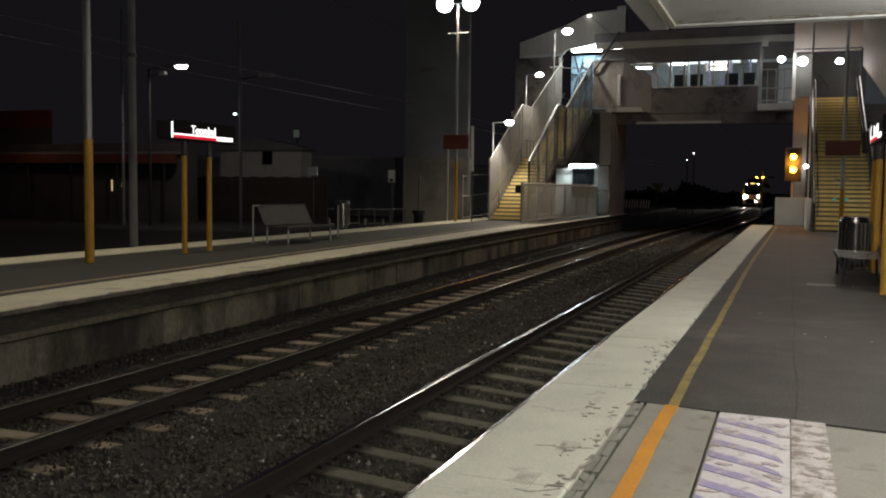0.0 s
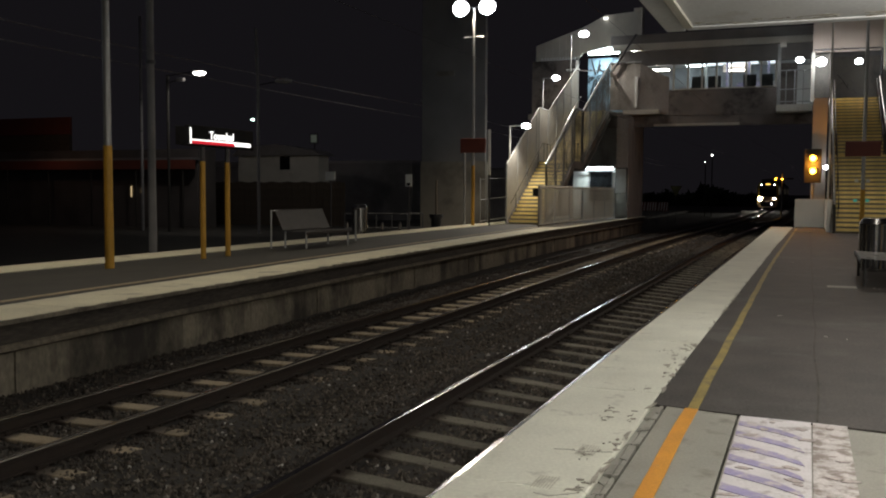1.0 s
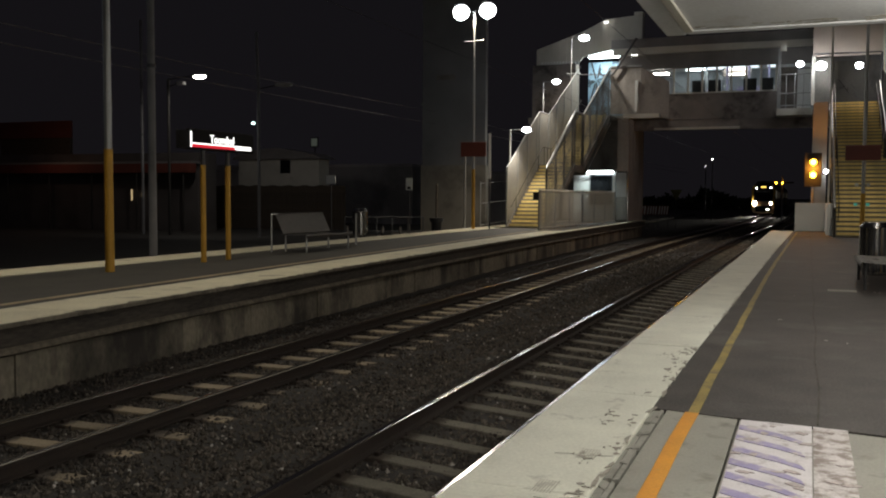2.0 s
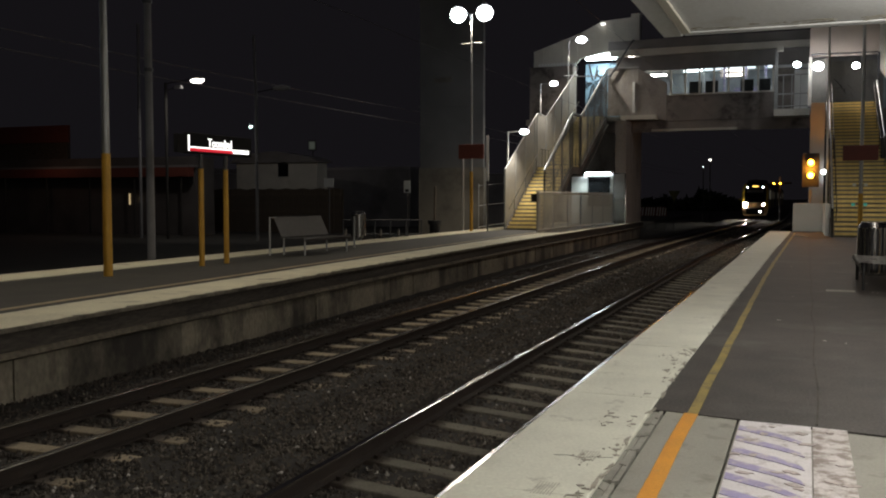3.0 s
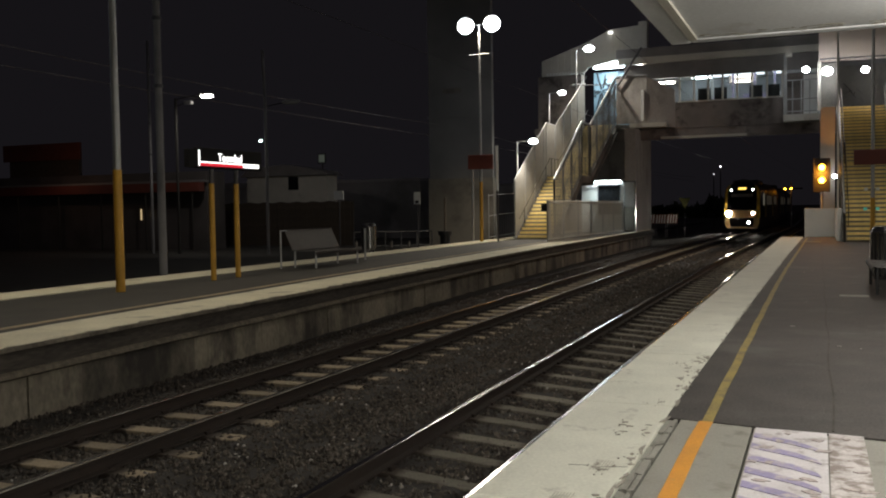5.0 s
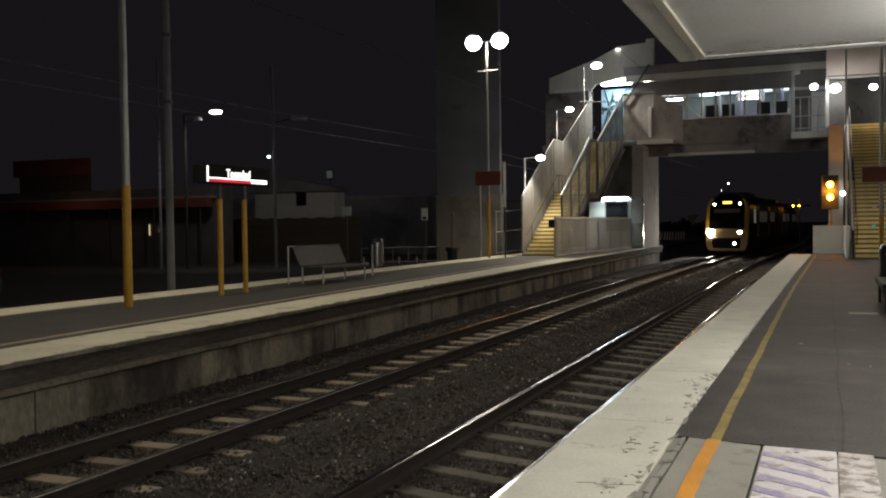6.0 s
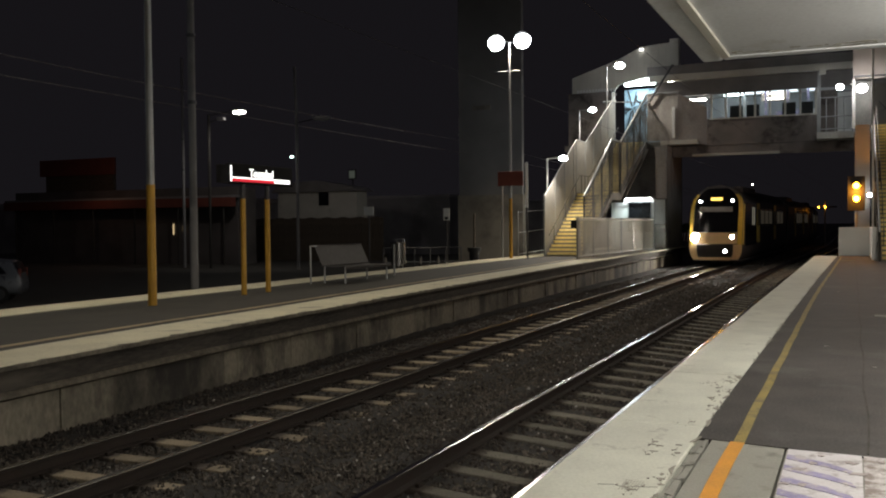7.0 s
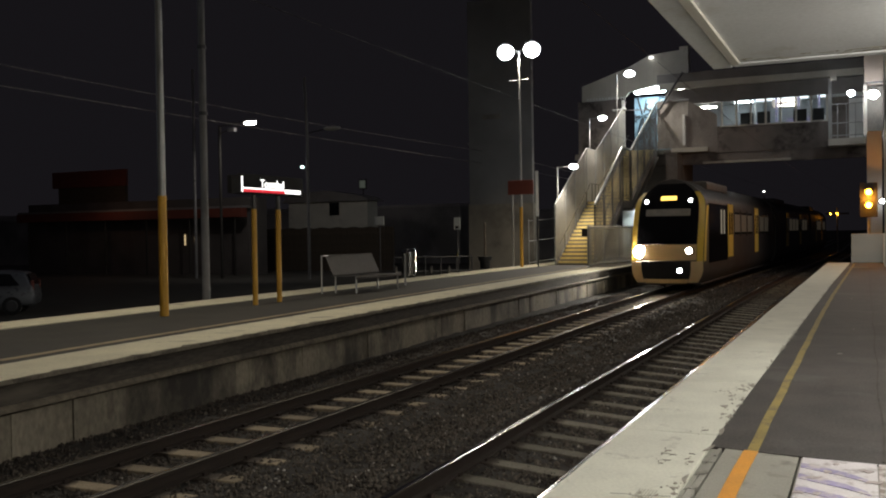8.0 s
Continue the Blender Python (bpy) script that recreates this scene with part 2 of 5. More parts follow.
def mesh_of(name, bm, mat, smooth=False):
    bmesh.ops.recalc_face_normals(bm, faces=bm.faces[:])
    me = bpy.data.meshes.new(name)
    bm.to_mesh(me)
    bm.free()
    me.materials.append(mat)
    if smooth:
        for p in me.polygons:
            p.use_smooth = True
        me.set_sharp_from_angle(angle=radians(40))
    return me


def part(name, bm, mat, parent=None, label="", smooth=False):
    ob = new(name, mesh_of(name, bm, mat, smooth))
    if parent:
        ob.parent = parent
    if label:
        ob["label"] = label
    return ob


def piece(name, me, parent, m):
    ob = new(name, me)
    ob.parent = parent
    ob.matrix_basis = m
    return ob


def thing(name, at, label, category, group="", kind=""):
    ob = new(name)
    ob.matrix_basis = at if isinstance(at, Matrix) else Matrix.Translation(at)
    return tagged(ob, label, category, group, kind)


def lettering(text, size, mat, parent, m, name="lettering"):
    cu = bpy.data.curves.new(name, "FONT")
    cu.body, cu.size, cu.extrude, cu.align_x = text, size, 0.006, "CENTER"
    tmp = bpy.data.objects.new(name, cu)
    scene.collection.objects.link(tmp)
    me = bpy.data.meshes.new_from_object(tmp.evaluated_get(bpy.context.evaluated_depsgraph_get()))
    bpy.data.objects.remove(tmp)
    me.materials.clear()
    me.materials.append(mat)
    ob = new(name, me)
    ob.parent = parent
    ob.matrix_basis = m
    return ob


def smooth_step(a, b, v):
    k = min(1, max(0, (v - a) / (b - a)))
    return k * k * (3 - 2 * k)


def bend(y):
    """Sideways shift of both tracks, which swing to the right beyond the platforms."""
    return 1.55 * smooth_step(33, 105, y)


NEAR_TRACK, FAR_TRACK = -3.20, -6.75


def far_edge(y):
    """The far platform's edge, which draws back from the track beyond the sign."""
    return float(np.interp(y, [-14, 4, 7, 10, 14, 17, 24, 30, 36, 57.5], [-7.95, -8.1, -8.2, -8.4, -8.52, -8.68, -8.92, -9.1, -9.2, -9.3]))


# ---- ground ----
bm = bmesh.new()
box(bm, -900, 900, -300, 1500, -1.9, -1.3)
ground = tagged(part("ground", bm, EARTH), "dark bare earth ground around the station at night", "ground", kind="structure")

def bed_tilt(x):
    """The near track leans towards its platform."""
    return -0.08 * min(1.3, max(0.0, (x + 3.755) / 1.13))


# ballast bed: one uneven sheet under both tracks, and loose stones on it
bm = bmesh.new()
xs, ys = np.arange(-9.6, -1.0, 0.2), np.concatenate([np.arange(-6, 40, 0.25), np.arange(40, 320, 2.0)])
grid = []
for y in ys:
    row = []
    for x in xs:
        d = min(abs(x - NEAR_TRACK), abs(x - FAR_TRACK))
        z = -0.985 + 0.05 * smooth_step(0.64, 0.78, d) - 0.14 * smooth_step(1.15, 1.75, d) + (bed_tilt(x) if x > -4.6 else 0) + (0.045 if -4.6 < x < -3.88 else 0) + 0.15 * smooth_step(7.95, 8.45, -x) - (0.025 if -6.15 < x < -5.5 else 0) + 0.035 * noise.noise((x * 2.2, y * 2.2, 0)) + 0.02 * noise.noise((x * 7, y * 7, 3))
        row.append(bm.verts.new((x + bend(y), y, z)))
    grid.append(row)
for a, b in zip(grid, grid[1:]):
    for i in range(len(a) - 1):
        bm.faces.new((a[i], a[i + 1], b[i + 1], b[i]))
ballast = tagged(part("ballast", bm, BALLAST, smooth=True), "near-black ballast bed, shade between its stones in the colour", "ballast", kind="stuff")

rng = np.random.default_rng(4)
count = 150000
sx, sy = rng.uniform(-8.65, -1.75, count), 2.5 + 34 * rng.uniform(0, 1, count) ** 1.5
sy[::8] = rng.uniform(-5, 2.6, len(sy[::8]))
sy[1::7] = rng.uniform(28, 80, len(sy[1::7]))
base = np.array([(1, 0, 0), (-1, 0, 0), (0, 1, 0), (0, -1, 0), (0, 0, 1), (0, 0, -1)], float)
tri = np.array([(0, 2, 4), (2, 1, 4), (1, 3, 4), (3, 0, 4), (2, 0, 5), (1, 2, 5), (3, 1, 5), (0, 3, 5)])
size = rng.uniform(0.013, 0.032, (count, 1, 1)) * rng.uniform(0.6, 1.2, (count, 1, 3))
verts = base[None] + rng.normal(0, 0.22, (count, 6, 3))
ang = rng.uniform(0, 6.28, count)
c, s = np.cos(ang)[:, None], np.sin(ang)[:, None]
size[1::7] *= 1.5
verts = verts * size
verts = np.stack([verts[..., 0] * c - verts[..., 1] * s, verts[..., 0] * s + verts[..., 1] * c, verts[..., 2]], 2)
dd = np.minimum(abs(sx - NEAR_TRACK), abs(sx - FAR_TRACK))
sz = -0.985 + 0.05 * np.clip((dd - 0.64) / 0.14, 0, 1) - 0.14 * np.clip((dd - 1.15) / 0.6, 0, 1) - 0.08 * np.clip((sx + 3.755) / 1.13, 0, 1.3) + 0.045 * ((sx > -4.6) & (sx < -3.88)) + 0.15 * np.clip((-sx - 7.98) / 0.45, 0, 1) - 0.025 * ((sx > -6.15) & (sx < -5.5)) + rng.uniform(-0.012, 0.02, count)
pitch, first = np.where(sx > -5, 0.748, 0.719), np.where(sx > -5, -5.124, -4.82)
phase = np.abs(((sy - first) / pitch + 0.5) % 1 - 0.5) * pitch
on_sleeper = (phase < 0.12) & (dd < 1.05) & (rng.uniform(0, 1, count) > 0.10 + 0.5 * (dd > 0.62) + 0.22 * (sx > -5))
sz = np.where(on_sleeper, -1.25, sz)
swing = np.clip((sy - 33) / 72, 0, 1)
verts += np.stack([sx + 1.55 * swing * swing * (3 - 2 * swing), sy, sz], 1)[:, None, :]
me = bpy.data.meshes.new("loose_ballast")
me.from_pydata(verts.reshape(-1, 3).tolist(), [], (tri[None] + 6 * np.arange(count)[:, None, None]).reshape(-1, 3).tolist())
STONES = material("ballast_pieces", (0.10, 0.095, 0.09), 0.9, scale=1.5, vary=0.5, bump=0.2, fine=25)
nt = STONES.node_tree
geo = nt.nodes.new("ShaderNodeNewGeometry")
ramp = nt.nodes.new("ShaderNodeValToRGB")
ramp.color_ramp.elements[0].color, ramp.color_ramp.elements[1].color = (0.03, 0.0245, 0.02, 1), (0.17, 0.16, 0.15, 1)
extra = ramp.color_ramp.elements.new(0.975)
extra.color = (0.115, 0.098, 0.08, 1)
ramp.color_ramp.elements[2].color = (0.45, 0.43, 0.4, 1)
nt.links.new(geo.outputs["Random Per Island"], ramp.inputs[0])
nt.links.new(ramp.outputs[0], nt.nodes["Principled BSDF"].inputs["Base Color"])
me.materials.append(STONES)
# stones by the rails and the wall: dust and shade coloured in
SHADE_DUST = material("shaded_dusty_ballast", (0.04, 0.032, 0.026), 0.95, scale=1.5, vary=0.5, bump=0.2, fine=25)
me.materials.append(SHADE_DUST)
shade_dusty = (np.abs(dd - 0.56) < 0.34) | (sx < -7.75)
shade_dusty &= rng.uniform(0, 1, count) < 0.85
me.polygons.foreach_set("material_index", np.repeat(shade_dusty.astype(np.int32), 8))
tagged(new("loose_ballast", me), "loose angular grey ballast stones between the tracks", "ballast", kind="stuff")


# ---- tracks ----
def rail_mesh(name, x, part_z, mat, drop=0.0):
    """One rail part swept along the track: a list of (half width, height below rail top) rings."""
    bm = bmesh.new()
    ring = []
    prof = [(-w, -d) for w, d in part_z] + [(w, -d) for w, d in part_z[::-1]]
    for y in list(np.arange(-6, 32, 4.0)) + list(np.arange(32, 300, 2.0)):
        ring.append([bm.verts.new((x + bend(y) + px, y, RAIL - drop + pz)) for px, pz in prof])
    k = len(prof)
    for a, b in zip(ring, ring[1:]):
        for i in range(k):
            bm.faces.new((a[i], a[(i + 1) % k], b[(i + 1) % k], b[i]))
    return mesh_of(name, bm, mat)


def track(x, label, cant=0.0):
    top = thing("railway_track", (0, 0, 0), label, "railway track", "station tracks", "structure")
    for side in (-0.555, 0.575):
        drop = cant if side > 0 else 0.0
        r = new("rail", rail_mesh("rail", x + side, [(0.034, 0.012), (0.035, 0.036), (0.009, 0.048), (0.008, 0.13), (0.062, 0.145), (0.064, 0.157)], RUST, drop))
        r.parent = top
        h = new("rail_head", rail_mesh("rail_head", x + side, [(0.027, 0.0), (0.03, 0.003), (0.033, 0.012)], SHINE, drop))
        h.parent = r
        h["label"] = "polished running surface of the rail"
    bm = bmesh.new()
    box(bm, -1.07, 1.07, -0.11, 0.11, -0.13, 0.0, bevel=0.015)
    me = mesh_of("sleeper", bm, SLEEPER_GREY if x > -5 else SLEEPER)
    bm = bmesh.new()
    for s in (-0.555, 0.555):
        for k in (-1, 1):
            box(bm, s + k * 0.075 - 0.02, s + k * 0.075 + 0.02, -0.04, 0.04, 0.0, 0.035)
    clip = mesh_of("rail_clip", bm, RUST)
    y, spacing = (-5.124, 0.748) if x > -5 else (-4.82, 0.719)
    r2 = random.Random(int(-x * 10))
    while y < 95:
        slope = (bend(y + 0.5) - bend(y - 0.5))
        m = pose(x + bend(y) + r2.uniform(-0.03, 0.03), y + r2.uniform(-0.03, 0.03), RAIL - 0.157 - cant / 2 - r2.uniform(0.0, 0.012), r2.uniform(-0.8, 0.8), math.degrees(cant / 1.13) + r2.uniform(-0.3, 0.3), -math.degrees(math.atan(slope)) + r2.uniform(-0.8, 0.8))
        s = piece("sleeper", me, top, m)
        if y < 30:
            piece("rail_clip", clip, s, Matrix())
        y += spacing
    return top


track(NEAR_TRACK, "near railway track with polished rails on pale sleepers", 0.09)
track(FAR_TRACK, "far railway track with tan sleepers in dark ballast")


# ---- near platform ----
def strip(bm, pts, z, thick=0.004):
    """A flat painted or laid patch with its own thickness: pts are (x, y) corners."""
    return sheet(bm, [(x, y, z) for x, y in pts], thick)


EDGE, BAND = -1.635, -0.965


def near_edge(y):
    """The near platform's rim, which swings a little with the track."""
    return float(np.interp(y, [8, 12, 42.6], [EDGE, -1.6, -1.5]))


def near_band(y):
    """The back of the white coping."""
    return float(np.interp(y, [7, 10, 17.6, 27, 42.6], [BAND, -0.945, -0.885, -0.8, -0.6]))


def line_x(y):
    return float(np.interp(y, [6, 17, 22, 41], [-0.692, -0.69, -0.66, -0.43]))


near = thing("platform_near", (0, 0, 0), "near station platform with white coping edge and asphalt top", "platform", kind="structure")
bm = bmesh.new()
box(bm, -1.5, 9, -10, 42, -1.3, -0.16)
part("core", bm, WALL, near)
bm = bmesh.new()
strip(bm, [(BAND, 6.38), (9, 5.0), (9, 42)] + [(near_band(v) - 0.02, v) for v in (42, 36, 31, 27, 22, 17.6, 14, 10, 7)], -0.14, thick=0.14)
part("asphalt_top", bm, ASPHALT, near, "dark worn asphalt surface")
bm = bmesh.new()
strip(bm, [(BAND + 0.1, -10), (-0.40, -10), (-0.40, 6.27), (BAND + 0.1, 6.36)], -0.15, thick=0.147)
part("slab", bm, SLAB, near, "pale grey concrete slab")
bm = bmesh.new()
strip(bm, [(-0.385, -10), (9, -10), (9, 4.98), (-0.385, 6.255)], -0.15, thick=0.147)
part("slab", bm, SLAB, near, "pale grey concrete slab")
# ragged concrete joint beside the coping
bm = bmesh.new()
y = -4.0
rj = random.Random(8)
while y < 6.3:
    n = y + rj.uniform(0.12, 0.4)
    w = rj.uniform(0.02, 0.05)
    skew = rj.uniform(-0.04, 0.04)
    for u0, u1, d in ((0.004, w, rj.uniform(0.006, 0.02)), (w + 0.005, 0.082 + rj.uniform(-0.006, 0.006), rj.uniform(0.003, 0.014))):
        strip(bm, [(BAND + u0, y + rj.uniform(0, 0.02)), (BAND + (u0 + u1) / 2, y + skew + rj.uniform(0, 0.015)), (BAND + u1, y + skew * 1.5), (BAND + u1 + rj.uniform(-0.008, 0.004), n - 0.01 + skew), (BAND + (u0 + u1) / 2, n - 0.02), (BAND + u0, n - 0.01)], -0.15, thick=0.15 - d)
    y = n
part("broken_joint", bm, SLAB, near, "cracked concrete filling beside the coping")

for i in range(22):
    ya, yb, lift = -10 + i * 2.39, -10 + i * 2.39 + 2.384, 0.002 * math.sin(i * 1.7)
    bm = bmesh.new()
    shift = 0.004 * math.sin(i * 2.1)
    sheet(bm, [(near_edge(ya) + shift, ya, lift - 0.155), (near_band(ya), ya, lift - 0.155), (near_band(yb), yb, lift - 0.155), (near_edge(yb) + shift, yb, lift - 0.155)], 0.161)
    bmesh.ops.bevel(bm, geom=bm.edges[:], offset=0.012, segments=2, affect="EDGES", profile=0.5)
    part("coping_slab", bm, COPING, near)


def line_along(name, xc, w, y0, y1, mat, label, parent, step=0.5, wob=0.004):
    bm = bmesh.new()
    ys = np.arange(y0, y1 + 0.01, step)
    for a, b in zip(ys, ys[1:]):
        wa, wb = wob * math.sin(a * 3.1), wob * math.sin(b * 3.1)
        xa, xb = (xc(a), xc(b)) if callable(xc) else (xc, xc)
        strip(bm, [(xa - w / 2 + wa, a), (xa + w / 2 + wa, a), (xb + w / 2 + wb, b), (xb - w / 2 + wb, b)], -0.002, thick=0.006)
    return part(name, bm, mat, parent, label)


line_along("safety_line", line_x, 0.07, 6.33, 41.8, YELLOW_LINE, "worn yellow safety line on asphalt", near)
line_along("safety_line", -0.70, 0.09, -6.17, 6.34, ORANGE_LINE, "fresh orange-yellow safety line on concrete", near)

# striped warning patch
bm = bmesh.new()
strip(bm, [(-0.375, 1.0), (0.055, 1.0), (0.055, 6.235), (-0.375, 6.26)], -0.003, thick=0.006)
part("painted_patch", bm, WHITE_PAINT, near, "scuffed white painted warning patch")
bm = bmesh.new()
strip(bm, [(0.062, 1.0), (0.275, 1.0), (0.265, 6.21), (0.062, 6.232)], -0.003, thick=0.007)
part("painted_patch", bm, WORN_PAINT, near, "scuffed white painted warning patch")
bm = bmesh.new()
for i in range(26):
    y = 1.2 + i * 0.27
    if y + 0.35 < 6.3:
        strip(bm, [(-0.372, y + 0.2), (-0.372, y + 0.31), (-0.12, y + 0.16), (0.0, y + 0.03), (0.02, y - 0.05), (-0.12, y + 0.06)], 0.003, thick=0.0035)
part("violet_stripes", bm, BLUE_PAINT, near, "faded violet diagonal stripes")
# flaked paint and ragged asphalt along the coping
FLAKE = material("bare_flaked_concrete", (0.3, 0.28, 0.24), 0.9, scale=9, vary=0.35, bump=0.5)
COPING_GREY = material("greyed_paint", (0.42, 0.41, 0.36), 0.8, scale=8, vary=0.2, bump=0.2)
rf = random.Random(21)


def blot(bm, x, y, w, h, z, n=9):
    """A small ragged flake lying flat."""
    lean = rf.uniform(-0.35, 0.35)
    ring = []
    for k in range(n):
        a = (k + rf.uniform(-0.35, 0.35)) * math.tau / n
        q = rf.uniform(0.35, 1)
        dx, dy = math.cos(a) * w * q, math.sin(a) * h * q
        ring.append((x + dx + lean * dy * 0.6, y + dy))
    strip(bm, ring, z, thick=0.0035)


bm = bmesh.new()
spots = [(BAND - abs(rf.gauss(0, 0.14)) - 0.02, rf.uniform(3.0, 9.0)) for _ in range(22)]
for i in range(150):
    cx, cy = spots[i % 22]
    blot(bm, min(BAND - 0.01, cx + rf.gauss(0, 0.03)), cy + rf.gauss(0, 0.07), rf.choice((0.004, 0.007, 0.012, 0.03)), rf.uniform(0.006, 0.026), 0.0062 + 0.00001 * i, rf.choice((5, 6, 7, 9)))
for i in range(70):
    y = rf.uniform(3, 30)
    blot(bm, near_band(y) + rf.uniform(-0.012, 0.01), y, rf.uniform(0.012, 0.03), rf.uniform(0.05, 0.2), 0.0058 + 0.00003 * i)
part("flaked_paint", bm, FLAKE, near, "bare patches where white paint flaked off")["kind"] = "stuff"
for x0, y0 in ((-1.19, 4.3), (-1.12, 4.95)):
    bm = bmesh.new()
    for k in range(7):
        box(bm, x0 - 0.05 + k * 0.016, x0 - 0.046 + k * 0.016, y0, y0 + 0.2, 0.008, 0.0105)
    part("worn_tread_marks", bm, COPING_GREY, near)
bm = bmesh.new()
for i in range(40):
    blot(bm, rf.uniform(-0.36, 0.26), rf.uniform(3.0, 6.2), rf.uniform(0.02, 0.07), rf.uniform(0.02, 0.05), 0.0042 + 0.00003 * i)
part("scuff_patches", bm, material("scuffed_paint", (0.42, 0.37, 0.36), 0.75, scale=12, vary=0.3, bump=0.3), near, "worn grey scuffs over the painted patch")["kind"] = "stuff"
bm = bmesh.new()
for i in range(26):
    blot(bm, rf.uniform(-0.5, 3.0), rf.uniform(6.6, 22), rf.uniform(0.01, 0.035), rf.uniform(0.02, 0.06), 0.0 + 0.00003 * i)
part("litter_specks", bm, material("pale_litter", (0.3, 0.28, 0.27), 0.8), near, "small pale litter and gum spots")["kind"] = "stuff"
for pts in (((-1.3, 5.0), (-1.22, 5.02), (-1.16, 5.0), (-1.08, 5.03), (-0.98, 5.06)), ((-1.2, 4.22), (-1.12, 4.2), (-0.99, 4.3))):
    bm = bmesh.new()
    for (xa, ya), (xb, yb) in zip(pts, pts[1:]):
        strip(bm, [(xa, ya - 0.0018), (xb, yb - 0.0018), (xb, yb + 0.0018), (xa, ya + 0.0018)], 0.0085, thick=0.0012)
    part("hairline_crack", bm, CAP, near, "dark hairline crack across the coping")
# long seam in the asphalt
bm = bmesh.new()
for a in np.arange(6.3, 41, 0.6):
    xa, xb = 0.09 + 0.012 * math.sin(a * 1.9), 0.09 + 0.012 * math.sin((a + 0.6) * 1.9)
    strip(bm, [(xa, a), (xa + 0.014, a), (xb + 0.014, a + 0.6), (xb, a + 0.6)], 0.0, thick=0.003)
part("asphalt_seam", bm, CAP, near)
# small covers and litter on the asphalt
for x, y, w, d in ((-0.28, 37.2, 0.75, 0.28), (0.52, 15.6, 0.42, 0.3)):
    bm = bmesh.new()
    box(bm, x - w / 2, x + w / 2, y - d / 2, y + d / 2, -0.01, 0.008)
    part("pit_cover", bm, SLAB, near, "pale pit cover set in the asphalt")

# ---- far platform ----
far = thing("platform_far", (0, 0, 0), "far station platform with pale coping and stained concrete wall", "platform", kind="structure")
FAR_END, FAR_BACK = 57.5, -13.95
YS = list(np.arange(-14, 57.6, 1.1)) + [FAR_END]


def swept(name, offs, mat, label, y0=-14, y1=FAR_END):
    """A closed section (offset back from the edge, z) swept along the far platform's edge."""
    bm = bmesh.new()
    ys = [y for y in YS if y0 <= y <= y1]
    rings = [[bm.verts.new((far_edge(y) - o if o < 90 else FAR_BACK + (o - 100), y, z)) for o, z in offs] for y in ys]
    k = len(offs)
    for a, b in zip(rings, rings[1:]):
        for i in range(k):
            bm.faces.new((a[i], a[(i + 1) % k], b[(i + 1) % k], b[i]))
    bm.faces.new(rings[0])
    bm.faces.new(rings[-1][::-1])
    return part(name, bm, mat, far, label)


swept("asphalt_top", [(1.1, -0.2), (100.9, -0.2), (100.9, -0.004), (1.1, -0.004)], ASPHALT_FAR, "dark asphalt platform surface")
swept("back_coping", [(100.9, -0.3), (99.82, -0.3), (99.82, 0.012), (100.9, 0.012)], COPING_FAR, "pale rear edge strip")
swept("corbel", [(0.13, -0.29), (0.09, -0.05), (1.09, -0.05), (1.09, -0.29)], CAP, "dark band under the coping, its shade and dirt in the colour")
swept("lower_ledge", [(0.17, -0.4), (0.07, -0.36), (0.07, -0.325), (0.11, -0.292), (1.0, -0.292), (1.0, -0.4)], LEDGE, "stained ledge along the wall, its top light in the colour")
swept("safety_line", [(1.36, -0.008), (1.36, 0.003), (1.5, 0.003), (1.5, -0.008)], BROWN_LINE, "faded tan safety line")
ridx = random.Random(3)
y = -14.0
while y < FAR_END - 0.5:
    n = min(FAR_END, y + 1.9)
    a, b = far_edge(y), far_edge(n)
    bm = bmesh.new()
    sheet(bm, [(a - 1.1, y + 0.004, -0.045), (a, y + 0.004, -0.045), (b, n - 0.004, -0.045), (b - 1.1, n - 0.004, -0.045)], 0.045 + ridx.uniform(0, 0.006))
    slab_part = part("coping_slab", bm, COPING_BARE if y < 37 else KERB_FAR, far)
    bm = bmesh.new()
    wide = 1.03 if y < 37 else 0.3
    ys = np.linspace(y + 0.006, n - 0.006, 13)
    front = [(far_edge(v) - 0.012 - abs(ridx.gauss(0, 0.03)) - (0.09 if ridx.random() < 0.13 else 0), v, 0.004) for v in ys]
    back = [(far_edge(v) - wide - ridx.uniform(0, 0.03), v, 0.004) for v in ys[::-1]]
    sheet(bm, front + back, 0.006)
    part("paint_coat", bm, COPING_FAR, slab_part, "chipped cream-white edge paint")
    y = n
y = -14.0
while y < FAR_END - 0.5:
    n = min(FAR_END, y + ridx.choice((0.55, 0.9, 1.4, 1.9, 2.4)))
    a, b, dx = far_edge(y), far_edge(n), ridx.uniform(-0.03, 0.012)
    bm = bmesh.new()
    sheet(bm, [(a - 0.9, y + 0.003, -1.35), (a - 0.21 + dx, y + 0.003, -1.35), (b - 0.21 + dx, n - 0.003, -1.35), (b - 0.9, n - 0.003, -1.35)], 0.947)
    part("wall_panel", bm, WALL, far)
    y = n
bm = bmesh.new()
box(bm, FAR_BACK + 0.3, -9.7, -14, FAR_END - 0.05, -1.3, -0.21)
part("core", bm, WALL, far)

# ---- canopy over the near platform ----
canopy = thing("canopy", (0, 0, 0), "white-painted platform canopy with flat soffit and edge beam", "canopy", kind="structure")
CZ = 3.4
bm = bmesh.new()
box(bm, -1.40, 9.0, -9, 11.15, CZ, CZ + 0.3)
part("soffit", bm, SOFFIT, canopy)
bm = bmesh.new()
box(bm, -1.64, -1.405, -9, 11.36, CZ - 0.02, CZ + 0.42, bevel=0.02)
part("edge_beam", bm, SOFFIT, canopy, "pale edge beam with a flaked corner")
bm = bmesh.new()
